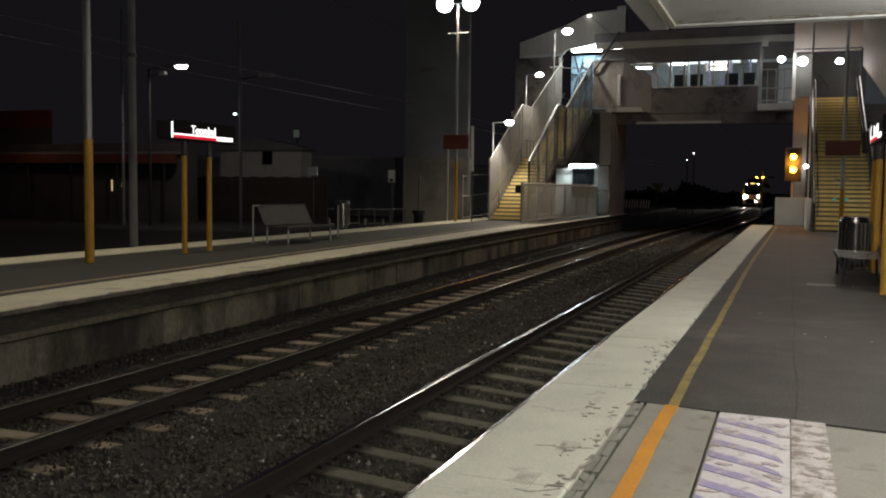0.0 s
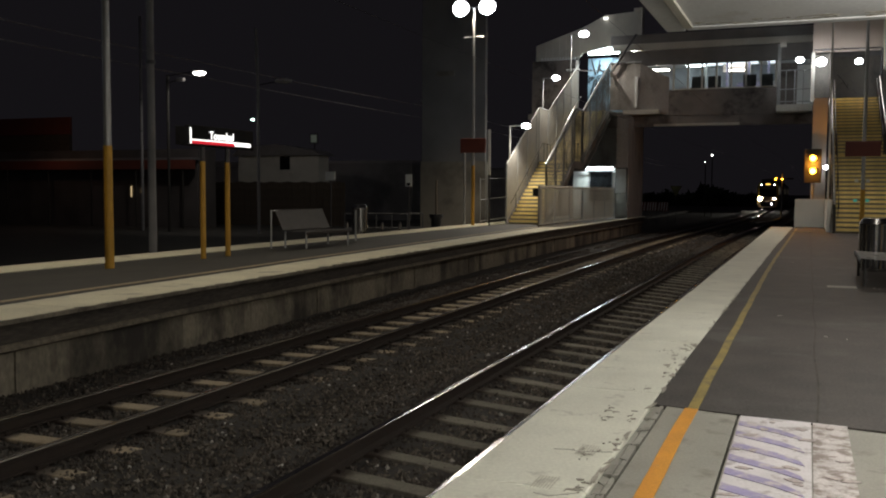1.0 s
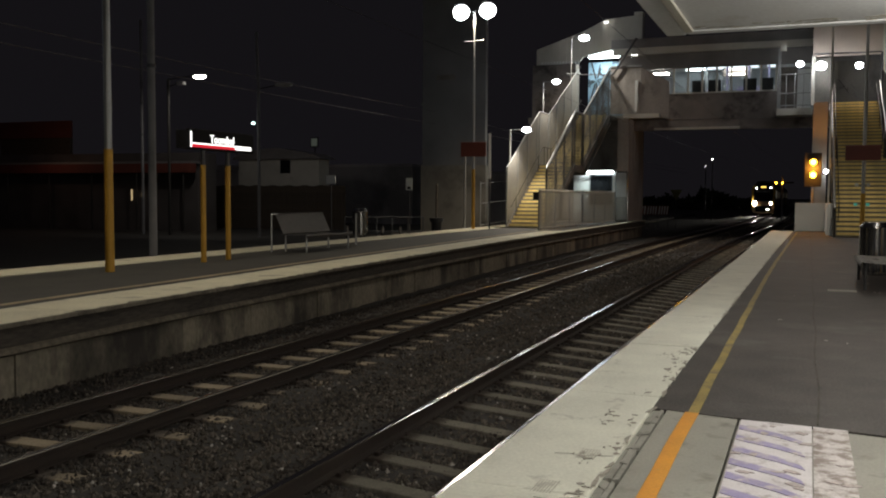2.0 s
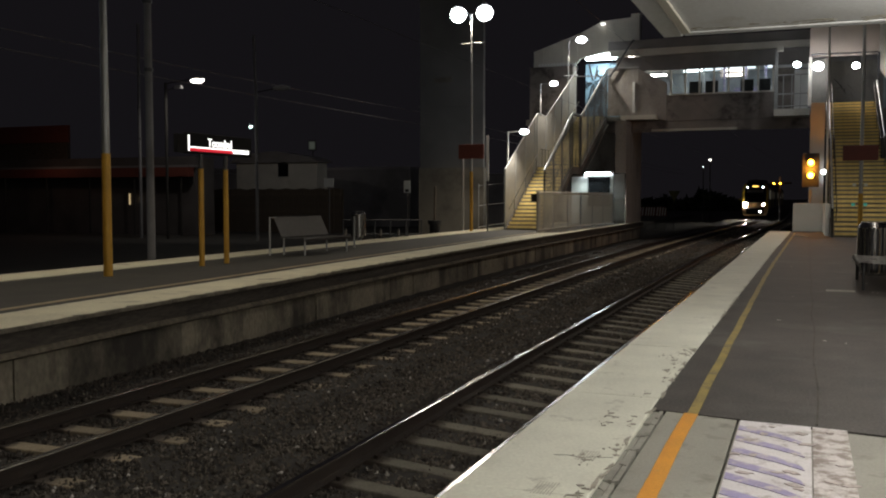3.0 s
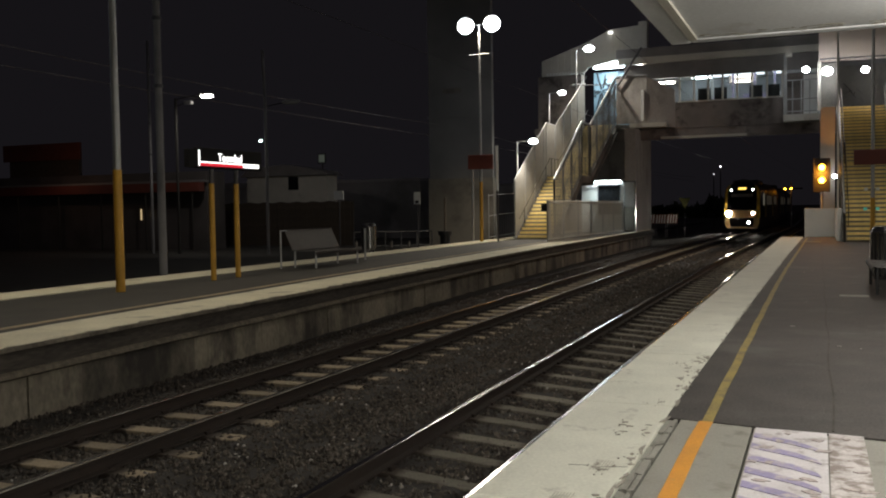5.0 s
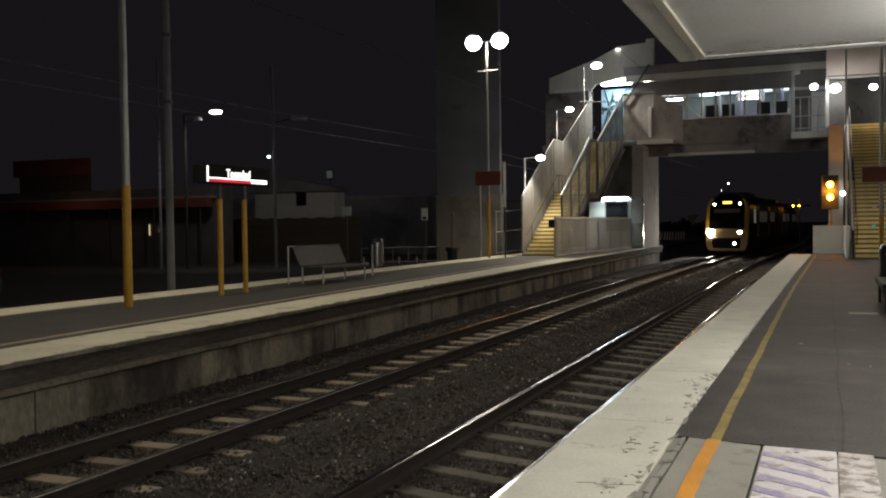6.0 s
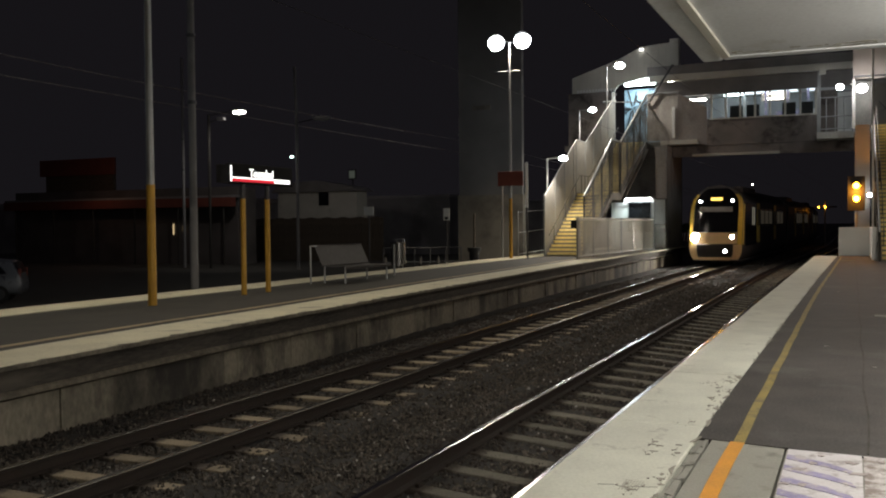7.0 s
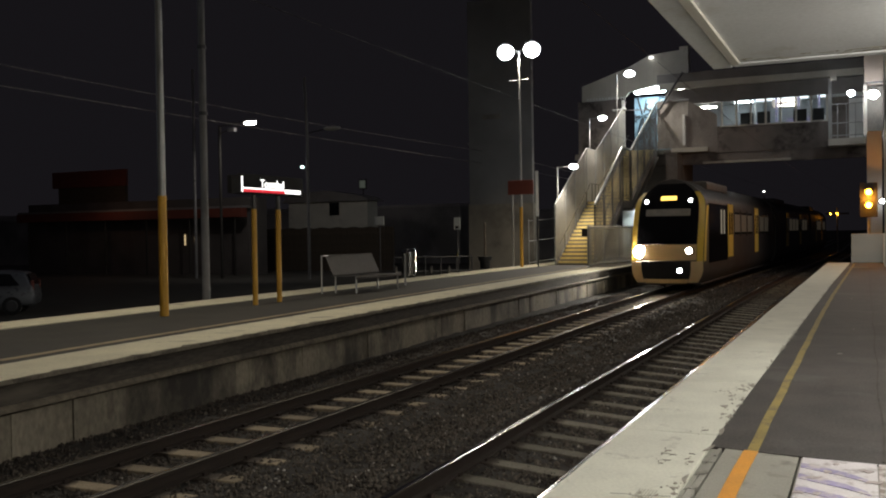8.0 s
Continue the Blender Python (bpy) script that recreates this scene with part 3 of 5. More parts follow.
box(bm, -1.40, 9.0, 11.16, 11.36, CZ - 0.015, CZ + 0.42, bevel=0.02)
part("edge_beam", bm, SOFFIT, canopy)
bm = bmesh.new()
box(bm, -1.398, -1.30, -9, 11.1, CZ - 0.035, CZ - 0.001, bevel=0.008)
part("trim_strip", bm, CREAM, canopy)
bm = bmesh.new()
for i in range(40):
    blot(bm, rf.uniform(-1.3, 1.6), rf.uniform(10.9, 11.14), rf.uniform(0.03, 0.16), rf.uniform(0.01, 0.05), CZ - 0.004 - 0.00002 * i)
part("flaked_soffit_paint", bm, FLAKE, canopy, "flaking paint along the canopy edge")["kind"] = "stuff"
# wall behind the camera's platform, closing the place
bm = bmesh.new()
box(bm, 6.0, 6.25, -10, 36, -0.01, 4.4)
tagged(part("wall_east", bm, CREAM), "cream plastered station building wall", "wall", kind="structure")


def tube_fixture(x, y):
    t = thing("tube_light", (x, y, CZ - 0.005), "lit fluorescent batten under the canopy", "light", "canopy lights")
    bm = bmesh.new()
    box(bm, -0.06, 0.06, -0.65, 0.65, -0.05, 0.0, bevel=0.008)
    part("housing", bm, WHITE_WALL, t)
    bm = bmesh.new()
    rod(bm, (0, -0.6, -0.075), (0, 0.6, -0.075), 0.02)
    part("tube", bm, LIT_COOL, t)
    lamp("canopy_tube", (x, y, CZ - 0.3), CANOPY_W, (1.0, 0.94, 0.83), 0.25)


CANOPY_W = 255
for x, y in ((1.9, 9.2), (1.9, 4.0), (1.9, -1.5)):
    tube_fixture(x, y)


# ---- stairs ----
def stairs(name, x0, x1, y0, flights, label):
    """flights: (steps, riser, going) or a landing's length, from y0 away along +y."""
    top = thing(name, (0, 0, 0), label, "staircase", "footbridge stairs", "structure")
    y, z, run = y0, 0.0, [(y0, 0.0)]
    for fl in flights:
        if isinstance(fl, tuple):
            n, r, g = fl
            bm = bmesh.new()
            box(bm, 0, x1 - x0, 0, g + 0.03, -0.06, 0.0)
            tread = mesh_of("tread", bm, STEP_GREY)
            bm = bmesh.new()
            box(bm, 0.01, x1 - x0 - 0.01, 0.02, 0.05, -r, -0.06)
            riser = mesh_of("riser", bm, STEP_GREY)
            bm = bmesh.new()
            box(bm, 0.03, x1 - x0 - 0.03, -0.008, 0.075, -0.1, 0.006)
            nose = mesh_of("nosing", bm, STEP_YELLOW)
            for i in range(n):
                z += r
                s = piece("tread", tread, top, pose(x0, y, z))
                piece("nosing", nose, s, Matrix())
                piece("riser", riser, s, Matrix())
                y += g
        else:
            bm = bmesh.new()
            box(bm, x0, x1, y, y + fl, z - 0.15, z)
            part("landing", bm, CONCRETE, top)
            y += fl
        run.append((y, z))
    for x in (x0 - 0.12, x1):
        for (ya, za), (yb, zb) in zip(run, run[1:]):
            bm = bmesh.new()
            sheet(bm, [(x, ya, za - 0.32), (x, yb, zb - 0.32), (x, yb, zb + 0.06), (x, ya, za + 0.06)], 0.12, (1, 0, 0))
            part("stringer", bm, CONCRETE, top)
    for x in (x0 + 0.1, x1 - 0.1):
        for (ya, za), (yb, zb) in zip(run, run[1:]):
            bm = bmesh.new()
            rod(bm, (x, ya, za + 0.95), (x, yb, zb + 0.95), 0.016)
            part("handrail", bm, MESH_DARK, top, "round dark handrail", smooth=True)
            for q in (0.15, 0.5, 0.85):
                bm = bmesh.new()
                rod(bm, (x, ya + (yb - ya) * q, za + (zb - za) * q), (x, ya + (yb - ya) * q, za + (zb - za) * q + 0.95), 0.015, None, 8)
                part("handrail_post", bm, MESH_DARK, top)
    return top, run


def screen_side(top, x, run, height, solid, posts_every=1.6, mat=None, low=0.08, rail=None, pitch=0.125, cross=0.3):
    for (ya, za), (yb, zb) in zip(run, run[1:]):
        ln = yb - ya
        k = (zb - za) / ln
        if solid:
            bm = bmesh.new()
            sheet(bm, [(x, ya, za + low), (x, yb, zb + low), (x, yb, zb + height), (x, ya, za + height)], 0.012, (1, 0, 0))
            part("screen_panel", bm, mat or SCREEN, top, "pale perforated screen panel")
        else:
            bm = bmesh.new()
            for y in np.arange(ya + 0.05, yb, pitch):
                z = za + (y - ya) * k
                box(bm, x, x + 0.012, y, y + 0.018, z + low, z + height)
            for h in np.arange(low, height, cross):
                sheet(bm, [(x + 0.013, ya, za + h), (x + 0.013, yb, zb + h), (x + 0.013, yb, zb + h + 0.02), (x + 0.013, ya, za + h + 0.02)], 0.012, (1, 0, 0))
            part("screen_mesh", bm, mat or MESH_DARK, top, "open welded mesh screen")
        bm = bmesh.new()
        rod(bm, (x, ya, za + height), (x, yb, zb + height), 0.035 if rail is None else rail)
        part("top_rail", bm, GREY_STEEL, top)
        for y in np.arange(ya, yb + 0.01, posts_every):
            z = za + (y - ya) * k
            bm = bmesh.new()
            box(bm, x - 0.035, x + 0.035, y - 0.035, y + 0.035, z - 0.05, z + height)
            part("post", bm, GREY_STEEL if solid else MESH_DARK, top)


LX0, LX1 = -12.75, -11.1
left_stairs, lrun = stairs("stairs_west", LX0, LX1, 40.2, [(17, 0.176, 0.312), 1.8, (18, 0.178, 0.365)], "concrete stairs with yellow nosings and tall mesh screens")
screen_side(left_stairs, LX0 - 0.1, lrun, 2.75, True)
screen_side(left_stairs, LX1 + 0.1, lrun, 2.7, False, rail=0.05, pitch=0.1, cross=0.17)
RX0, RX1 = 0.95, 3.05
right_stairs, rrun = stairs("stairs_east", RX0, RX1, 37.0, [(18, 0.172, 0.33), 1.5, (18, 0.172, 0.33)], "concrete stairs with yellow nosings and steel handrails")
screen_side(right_stairs, RX0 - 0.05, rrun, 1.05, False, rail=0.04)
screen_side(right_stairs, RX1 + 0.05, rrun, 1.05, False, rail=0.04)


# ---- footbridge with its station building ----
bridge = thing("footbridge", (0, 0, 0), "covered station footbridge with glazed waiting room above the tracks", "footbridge", kind="structure")
Y0, Y1 = BRIDGE, BRIDGE + 7
SILL, HEAD = 7.35, 8.75


def slab(name, x0, x1, y0, y1, z0, z1, mat, label="", bevel=0.0, parent=None):
    bm = bmesh.new()
    box(bm, x0, x1, y0, y1, z0, z1, bevel=bevel)
    return part(name, bm, mat, parent or bridge, label)


WX0, WX1 = -7.35, -1.85
slab("deck", -16, 6, Y0 + 0.2, Y1, DECK - 0.35, DECK, CONCRETE)
slab("main_girder", -13, 6, Y0 + 0.02, Y0 + 0.24, 5.25, DECK - 0.36, DARK_BRIDGE, "dark concrete girder")
# pale strip added where the girder's lower ledge looks lit
slab("lit_ledge_strip", -8.4, -3.7, Y0 - 0.12, Y0 + 0.018, 5.27, 5.4, CREAM, "pale strip put in for the lit girder ledge")
slab("front_wall", WX0 - 0.6, WX1 + 0.1, Y0, Y0 + 0.18, DECK - 0.34, SILL, DARK_BRIDGE, "dark lower wall of the waiting room")
slab("window_header", -10.5, 6, Y0, Y0 + 0.18, HEAD, 9.62, ROOF, "dark panel above the windows")
slab("fascia", -10.8, 0.6, Y0 - 0.35, Y0 - 0.1, 9.62, 9.98, CREAM, "pale roof fascia")
slab("roof", -10.9, 6.5, Y0 - 0.3, Y1 + 0.3, 10.0, 10.5, ROOF, "dark roof over the waiting room")
slab("back_wall", -10.5, 6, Y1 - 0.2, Y1, DECK, 10.0, material("grey_inner_wall", (0.3, 0.32, 0.34), 0.7, scale=0.8, vary=0.15, bump=0.1), "grey inner rear wall")
for x, z, w, h, m in ((-7.05, 7.3, 0.85, 0.75, WHITE_WALL), (-6.0, 7.1, 0.5, 1.3, WHITE_WALL), (-4.85, 7.5, 0.9, 0.6, WHITE_WALL), (-3.6, 6.9, 0.6, 1.5, BLUE_PAINT), (-2.7, 7.2, 0.55, 1.2, WHITE_WALL)):
    slab("wall_poster", x, x + w, Y1 - 0.23, Y1 - 0.203, z, z + h, m, "pale poster on the rear wall")
slab("ceiling_panel", -10.4, 5.9, Y0 + 0.2, Y1 - 0.22, 9.4, 9.5, WHITE_WALL)
for i in range(8):
    x = WX0 + (WX1 - WX0) * i / 7
    slab("mullion", x - 0.05, x + 0.05, Y0 + 0.01, Y0 + 0.16, SILL, HEAD, CREAM)
for i in range(7):
    x = WX0 + (WX1 - WX0) * i / 7
    p = slab("pane", x + 0.05, x + (WX1 - WX0) / 7 - 0.05, Y0 + 0.08, Y0 + 0.086, SILL, HEAD, PANE)
    p.visible_shadow = False
slab("window_sill", WX0 - 0.1, WX1 + 0.1, Y0 - 0.06, Y0 - 0.002, SILL - 0.06, SILL + 0.02, CREAM)
for i, y in enumerate((1.4, 3.4, 5.4)):
    for x in ((-6.0, -2.6, 1.5), (-4.2, 0.0), (-6.7,))[i]:
        bm = bmesh.new()
        box(bm, x - 0.6, x + 0.6, Y0 + y - 0.06, Y0 + y + 0.06, 9.3, 9.39)
        part("ceiling_tube", bm, LIT_COOL, bridge, "lit fluorescent tube")
# glowing pieces standing for tube reflections, on an added dark backing
for z in (8.76, 9.08):
    for i in range(8):
        slab("reflection_dot", -4.8 + i * 0.155, -4.71 + i * 0.155, Y0 + 3.95, Y0 + 4.05, z, z + 0.07, LIT_STREET)
slab("dot_backing", -5.0, -3.4, Y0 + 4.06, Y0 + 4.15, 8.7, 9.2, DARK_BRIDGE, "dark beam added behind two rows of glowing reflections")
slab("white_door", -0.77, -0.05, Y0 + 0.6, Y0 + 0.66, DECK, 8.5, WHITE_WALL, "white door behind the balcony")
for x in (-5.0, -0.5):
    tube_lamp("waiting_room_light", (x, Y0 + 3.4, 9.25), (4, 3), 60, (0.85, 0.92, 1.0))


# ---- things ----
def lamp_post(at, height, label, heads, yellow=2.3, radius=0.075, watts=900, lit=True):
    t = thing("lamp_post", at, label, "lamp post", "platform lamp posts")
    bm = bmesh.new()
    rod(bm, (0, 0, yellow), (0, 0, height), radius * 0.85, radius * 0.55, 14)
    part("pole", bm, GREY_STEEL, t, smooth=True)
    bm = bmesh.new()
    rod(bm, (0, 0, 0), (0, 0, yellow), radius, radius * 0.95, 14)
    part("lower_pole", bm, POST_YELLOW, t, "yellow-painted lower pole", smooth=True)
    bm = bmesh.new()
    rod(bm, (-0.45, 0, height - 1.25), (0.45, 0, height - 1.25), 0.015)
    part("lower_arm", bm, GREY_STEEL, t)
    bm = bmesh.new()
    rod(bm, (-0.55, 0, height), (0.55, 0, height), 0.03)
    part("cross_arm", bm, GREY_STEEL, t)
    for s in (-1, 1):
        bm = bmesh.new()
        rod(bm, (s * 0.6, 0.02, height + 0.06), (s * 0.6, 0.3, height + 0.26), 0.37, 0.2, 18)
        h = part("lamp_head", bm, DARK_STEEL, t, smooth=True)
        # lens made larger than life, so its glare is in the shape
        bm = bmesh.new()
        ball(bm, (s * 0.6, -0.02, height), 0.36, (1.0, 0.55, 0.95), 18)
        part("lens", bm, LIT_WHITE, h, "glaring white lens", smooth=True)
        bm = bmesh.new()
        rod(bm, (s * 0.6, 0.0, height), (s * 0.6, 0.2, height + 0.2), 0.03)
        part("bracket", bm, GREY_STEEL, h)
    p = Vector(at) + Vector((0, 0, height - 0.3))
    lamp("platform_lamp", p, watts, (1.0, 0.86, 0.66), 0.3, p + Vector((0.6 if at[0] < 0 else -0.6, -0.3, -2)), 148)
    return t


def stair_lamp(at, height, arm, label, watts=480, r=0.13):
    t = thing("stair_lamp", at, label, "lamp", "stair lamps")
    bm = bmesh.new()
    rod(bm, (0, 0, 0), (0, 0, height), 0.045, 0.04)
    rod(bm, (0, 0, height), (arm, 0, height + 0.02), 0.025)
    part("pole", bm, GREY_STEEL, t, smooth=True)
    bm = bmesh.new()
    ball(bm, (arm + 0.15, 0, height), r, (1.6, 1.2, 0.95), 14)
    part("lens", bm, LIT_WHITE, t, "bright white lens", smooth=True)
    q = Vector(at) + Vector((arm + 0.15, -0.1, height - 0.2))
    lamp("stair_light", q, watts, (1.0, 0.9, 0.76), 0.15, q + Vector((0.1, -0.1, -1)), 150)
    return t


lamp_post((-13.55, 37.6, 0), 9.35, "tall galvanised twin-head platform lamp post with yellow base", 2, 2.6, watts=1250)
lamp_post((-12.1, 13.6, 0), 9.6, "tall platform lamp post with yellow lower pole", 2, 2.28, 0.085, watts=1200)
stair_lamp((-12.95, 40.95, 0), 4.5, 0.62, "lit lamp on a slim pole at the stair foot")
stair_lamp((-12.95, 46.5, 2.99), 4.35, 0.55, "lit lamp on a slim pole by the stair landing")
stair_lamp((-12.95, 52.4, 5.6), 4.9, 0.6, "lit lamp on a slim pole at the stair top", 700, r=0.19)


def station_sign(at, turn, label):
    t = thing("station_sign", pose(*at, 0, 0, turn), label, "sign", "station name signs")
    for x in (-0.55, 0.35):
        bm = bmesh.new()
        rod(bm, (x, 0, 0), (x, 0, 2.08), 0.058, None, 12)
        part("post", bm, POST_YELLOW, t, "yellow-painted steel post", smooth=True)
        bm = bmesh.new()
        rod(bm, (x, 0, 2.08), (x, 0, 2.5), 0.05, None, 12)
        part("upper_post", bm, DARK_STEEL, t, smooth=True)
    bm = bmesh.new()
    box(bm, -1.06, 1.3, -0.06, 0.06, 2.39, 2.83, bevel=0.015)
    case = part("sign_case", bm, SIGN_BLACK, t, "black sign case")
    bm = bmesh.new()
    box(bm, -1.38, -1.065, -0.055, 0.055, 2.4, 2.78, bevel=0.01)
    part("end_panel", bm, SIGN_BLACK, t, "dark unlit end panel")
    face = -0.064
    for x0, x1, z0, z1, m, nm in ((-1.0, 1.17, 2.508, 2.535, LIT_SIGN, "white_bar"), (-1.0, 0.54, 2.445, 2.505, LIT_RED, "red_bar"), (0.545, 1.17, 2.45, 2.505, LIT_SIGN, "white_bar"), (-1.052, -1.012, 2.44, 2.77, LIT_SIGN, "white_upright")):
        bm = bmesh.new()
        box(bm, x0, x1, face - 0.006, face + 0.003, z0, z1)
        part(nm, bm, m, case)
    lettering("Toombul", 0.25, LIT_SIGN, case, pose(0.07, face, 2.557, 90, 0, 0) @ Matrix.Diagonal((0.97, 1, 1, 1)))
    return t


station_sign((-12.05, 16.95, 0), 90, "illuminated black station name sign on yellow posts")
station_sign((1.53, 18.9, 0), -90, "illuminated black station name sign facing the tracks")
lamp_post((1.36, 14.6, 0), 9.6, "tall platform lamp post with yellow lower pole by the bench", 2, 2.3, 0.085, watts=320)


def bench(at, turn, label, sheet_mat=BENCH_GREY, leg_mat=GREY_STEEL):
    t = thing("bench", pose(*at, 0, 0, turn), label, "bench", "platform benches")
    # seat faces -y, 1.75 long
    for nm, pr in (("seat", [(-0.01, 0.36), (-0.02, 0.42), (0.0, 0.45), (0.06, 0.44), (0.3, 0.425), (0.74, 0.43), (0.78, 0.445)]), ("backrest", [(0.7, 0.46), (0.78, 0.62), (0.95, 0.97), (0.94, 0.99)])):
        bm = bmesh.new()
        v = [[bm.verts.new((x, y, z)) for y, z in pr] for x in (-1.1, 1.1)]
        for i in range(len(pr) - 1):
            bm.faces.new((v[0][i], v[1][i], v[1][i + 1], v[0][i + 1]))
        bmesh.ops.solidify(bm, geom=bm.faces[:], thickness=0.025)
        part(nm, bm, sheet_mat, t, "perforated grey steel sheet")
    for x in (-1.0, 1.0):
        for y in (0.06, 0.7):
            bm = bmesh.new()
            rod(bm, (x, y, 0), (x, y, 0.43), 0.025)
            part("leg", bm, leg_mat, t)
    bm = bmesh.new()
    rod(bm, (-1.38, 0.86, 0), (-1.38, 0.86, 0.98), 0.022)
    rod(bm, (-1.38, 0.86, 0.96), (-1.05, 0.9, 0.96), 0.015)
    part("end_post", bm, leg_mat, t)
    return t


bench((-11.65, 21.28, 0), 86, "grey perforated steel bench on the far platform")
bench((0.8, 16.9, 0), -90, "dark glossy steel bench on the near platform", material("dark_bench_steel", (0.05, 0.046, 0.042), 0.3, 0.7, scale=8, vary=0.15, bump=0.1, fine=120), BLACK)


def bin_round(at, label, r=0.24, h=0.93, z0=0.0):
    t = thing("litter_bin", (at[0], at[1], 0.0), label, "bin", "platform bins")
    bm = bmesh.new()
    rod(bm, (0, 0, z0 + 0.08), (0, 0, h - 0.12), r * 0.9, None, 20)
    part("liner", bm, DARK_STEEL, t, smooth=True)
    for i in range(20):
        a = i * math.tau / 20
        bm = bmesh.new()
        box(bm, r - 0.012, r, -0.025, 0.025, z0 + 0.06, h - 0.1)
        bmesh.ops.rotate(bm, verts=bm.verts[:], cent=(0, 0, 0), matrix=Matrix.Rotation(a, 3, "Z"))
        part("slat", bm, CHROME, t)
    bm = bmesh.new()
    rod(bm, (0, 0, h - 0.1), (0, 0, h), r * 1.04, r * 0.8, 20)
    part("rim", bm, CHROME, t, "bright steel rim", smooth=True)
    bm = bmesh.new()
    rod(bm, (0, 0, z0), (0, 0, z0 + 0.06), r * 0.8, None, 20)
    part("base", bm, CHROME, t)
    if z0:
        bm = bmesh.new()
        rod(bm, (0, -r - 0.04, 0), (0, -r - 0.04, h - 0.15), 0.03)
        part("post", bm, GREY_STEEL, t)
    return t


bin_round((-12.3, 24.3, 0), "round slatted stainless steel litter bin on a post", 0.22, 1.07, 0.27)
bin_round((1.2, 19.2, 0), "round slatted stainless steel litter bin on the near platform", 0.29, 1.0)


def box_part(name, parent, x0, x1, y0, y1, z0, z1, mat, label="", bevel=0.0):
    bm = bmesh.new()
    box(bm, x0, x1, y0, y1, z0, z1, bevel=bevel)
    return part(name, bm, mat, parent, label)


def rod_part(name, parent, a, b, r, mat, label="", n=10):
    bm = bmesh.new()
    rod(bm, a, b, r, None, n)
    return part(name, bm, mat, parent, label, smooth=True)


# ---- around the west stairs ----
tower = thing("lift_tower", (0, 0, 0), "tall grey lift tower with cream lower wall", "lift tower", kind="structure")
box_part("lower_wall", tower, -18.75, -15.2, 44, 44.4, -1.2, 3.0, TOWER_CREAM, "cream lower wall")
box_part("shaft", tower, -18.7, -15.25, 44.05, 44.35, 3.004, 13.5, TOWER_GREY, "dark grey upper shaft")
box_part("vent_grille", tower, -17.9, -16.9, 43.98, 44.04, 7.35, 7.6, CONCRETE)
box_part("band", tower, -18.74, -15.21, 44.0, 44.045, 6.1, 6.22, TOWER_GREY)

wall_left = thing("stair_head", (0, 0, 0), "pale clad stair head building beside the footbridge", "stair head", kind="structure")
bm = bmesh.new()
sheet(bm, [(-16.05, 56, 9.5), (-13.3, 56, 9.75), (-13.1, 56, 10.0), (-10.7, 56, 10.45), (-10.0, 56, 10.45), (-9.87, 56, 11.1), (-10.03, 56, 12.27), (-11.74, 56, 12.15), (-13.14, 56, 11.5), (-16.03, 56, 10.55)], 0.25, (0, 1, 0))
part("gable_wall", bm, CREAM, wall_left, "pale clad gable wall")
for i in range(14):
    x = -15.9 + i * 0.43
    zt = float(np.interp(x, [-16.03, -13.14, -11.74, -10.03], [10.5, 11.45, 12.1, 12.2]))
    box_part("cladding_rib", wall_left, x, x + 0.05, 55.97, 55.998, 9.72 if x < -13.3 else 10.47, zt, CREAM)
for i in range(13):
    x = -15.7 + i * 0.19
    box_part("vent_slat", wall_left, x, x + 0.09, 55.94, 55.998, 9.52, 9.78, WHITE_WALL)
box_part("vent_backing", wall_left, -15.8, -13.25, 55.999, 56.05, 9.3, 9.49, BLACK)
box_part("small_floodlight", wall_left, -11.8, -11.55, 55.75, 55.97, 11.9, 12.02, LIT_SIGN, "small lit floodlight on the gable")
box_part("mural_wall", wall_left, -13.2, -9.95, 58.0, 58.2, DECK, 9.9, material("blue_mural", (0.16, 0.26, 0.34), 0.7, scale=0.9, vary=0.35, bump=0.1, stain=((0.03, 0.05, 0.07), 1.6, 0.55, 0.6)), "blue painted wall with dark graffiti")
box_part("ceiling", wall_left, -13.2, -9.9, 56.3, 58.0, 10.3, 10.42, WHITE_WALL)
box_part("lit_panel", wall_left, -12.9, -10.2, 56.6, 57.2, 10.0, 10.29, LIT_COOL, "lit fluorescent panel")
tube_lamp("stair_head_light", (-11.6, 57.1, 9.9), (2.4, 0.4), 150, (0.95, 1.0, 0.95))
box_part("floor", wall_left, -13.3, -9.9, 53.9, 58.2, DECK - 0.3, DECK - 0.004, CONCRETE)
bm = bmesh.new()
for i in range(34):
    a = random.Random(i).uniform
    x, z = a(-12.6, -10.4), a(6.9, 9.0)
    rod(bm, (x, 57.985, z), (x + a(-0.6, 0.6), 57.985, z + a(-0.9, 0.9)), 0.05, None, 5)
part("graffiti_strokes", bm, BLACK, wall_left)
box_part("side_pier", wall_left, -9.95, -9.45, 55.6, 56.4, DECK, 12.4, CREAM, "cream corner pier")
box_part("bulkhead_light", wall_left, -10.05, -9.72, 55.46, 55.59, 9.25, 9.95, LIT_STREET, "lit bulkhead light")

landing = thing("stair_landing", (0, 0, 0), "grey panelled landing box between stairs and footbridge", "landing", kind="structure")
bm = bmesh.new()
sheet(bm, [(-10.9, 53.6, DECK), (-9.15, 53.6, DECK), (-9.15, 53.6, 8.85), (-10.9, 53.6, 8.97)], 0.08, (0, 1, 0))
part("front_panel", bm, PIER_GREY, landing)
bm = bmesh.new()
sheet(bm, [(-9.15, 53.6, DECK), (-7.6, 54.0, 5.9), (-7.6, 54.0, 8.04), (-9.15, 53.6, 8.85)], 0.08, (0, 1, 0))
part("side_panel", bm, PIER_GREY, landing)
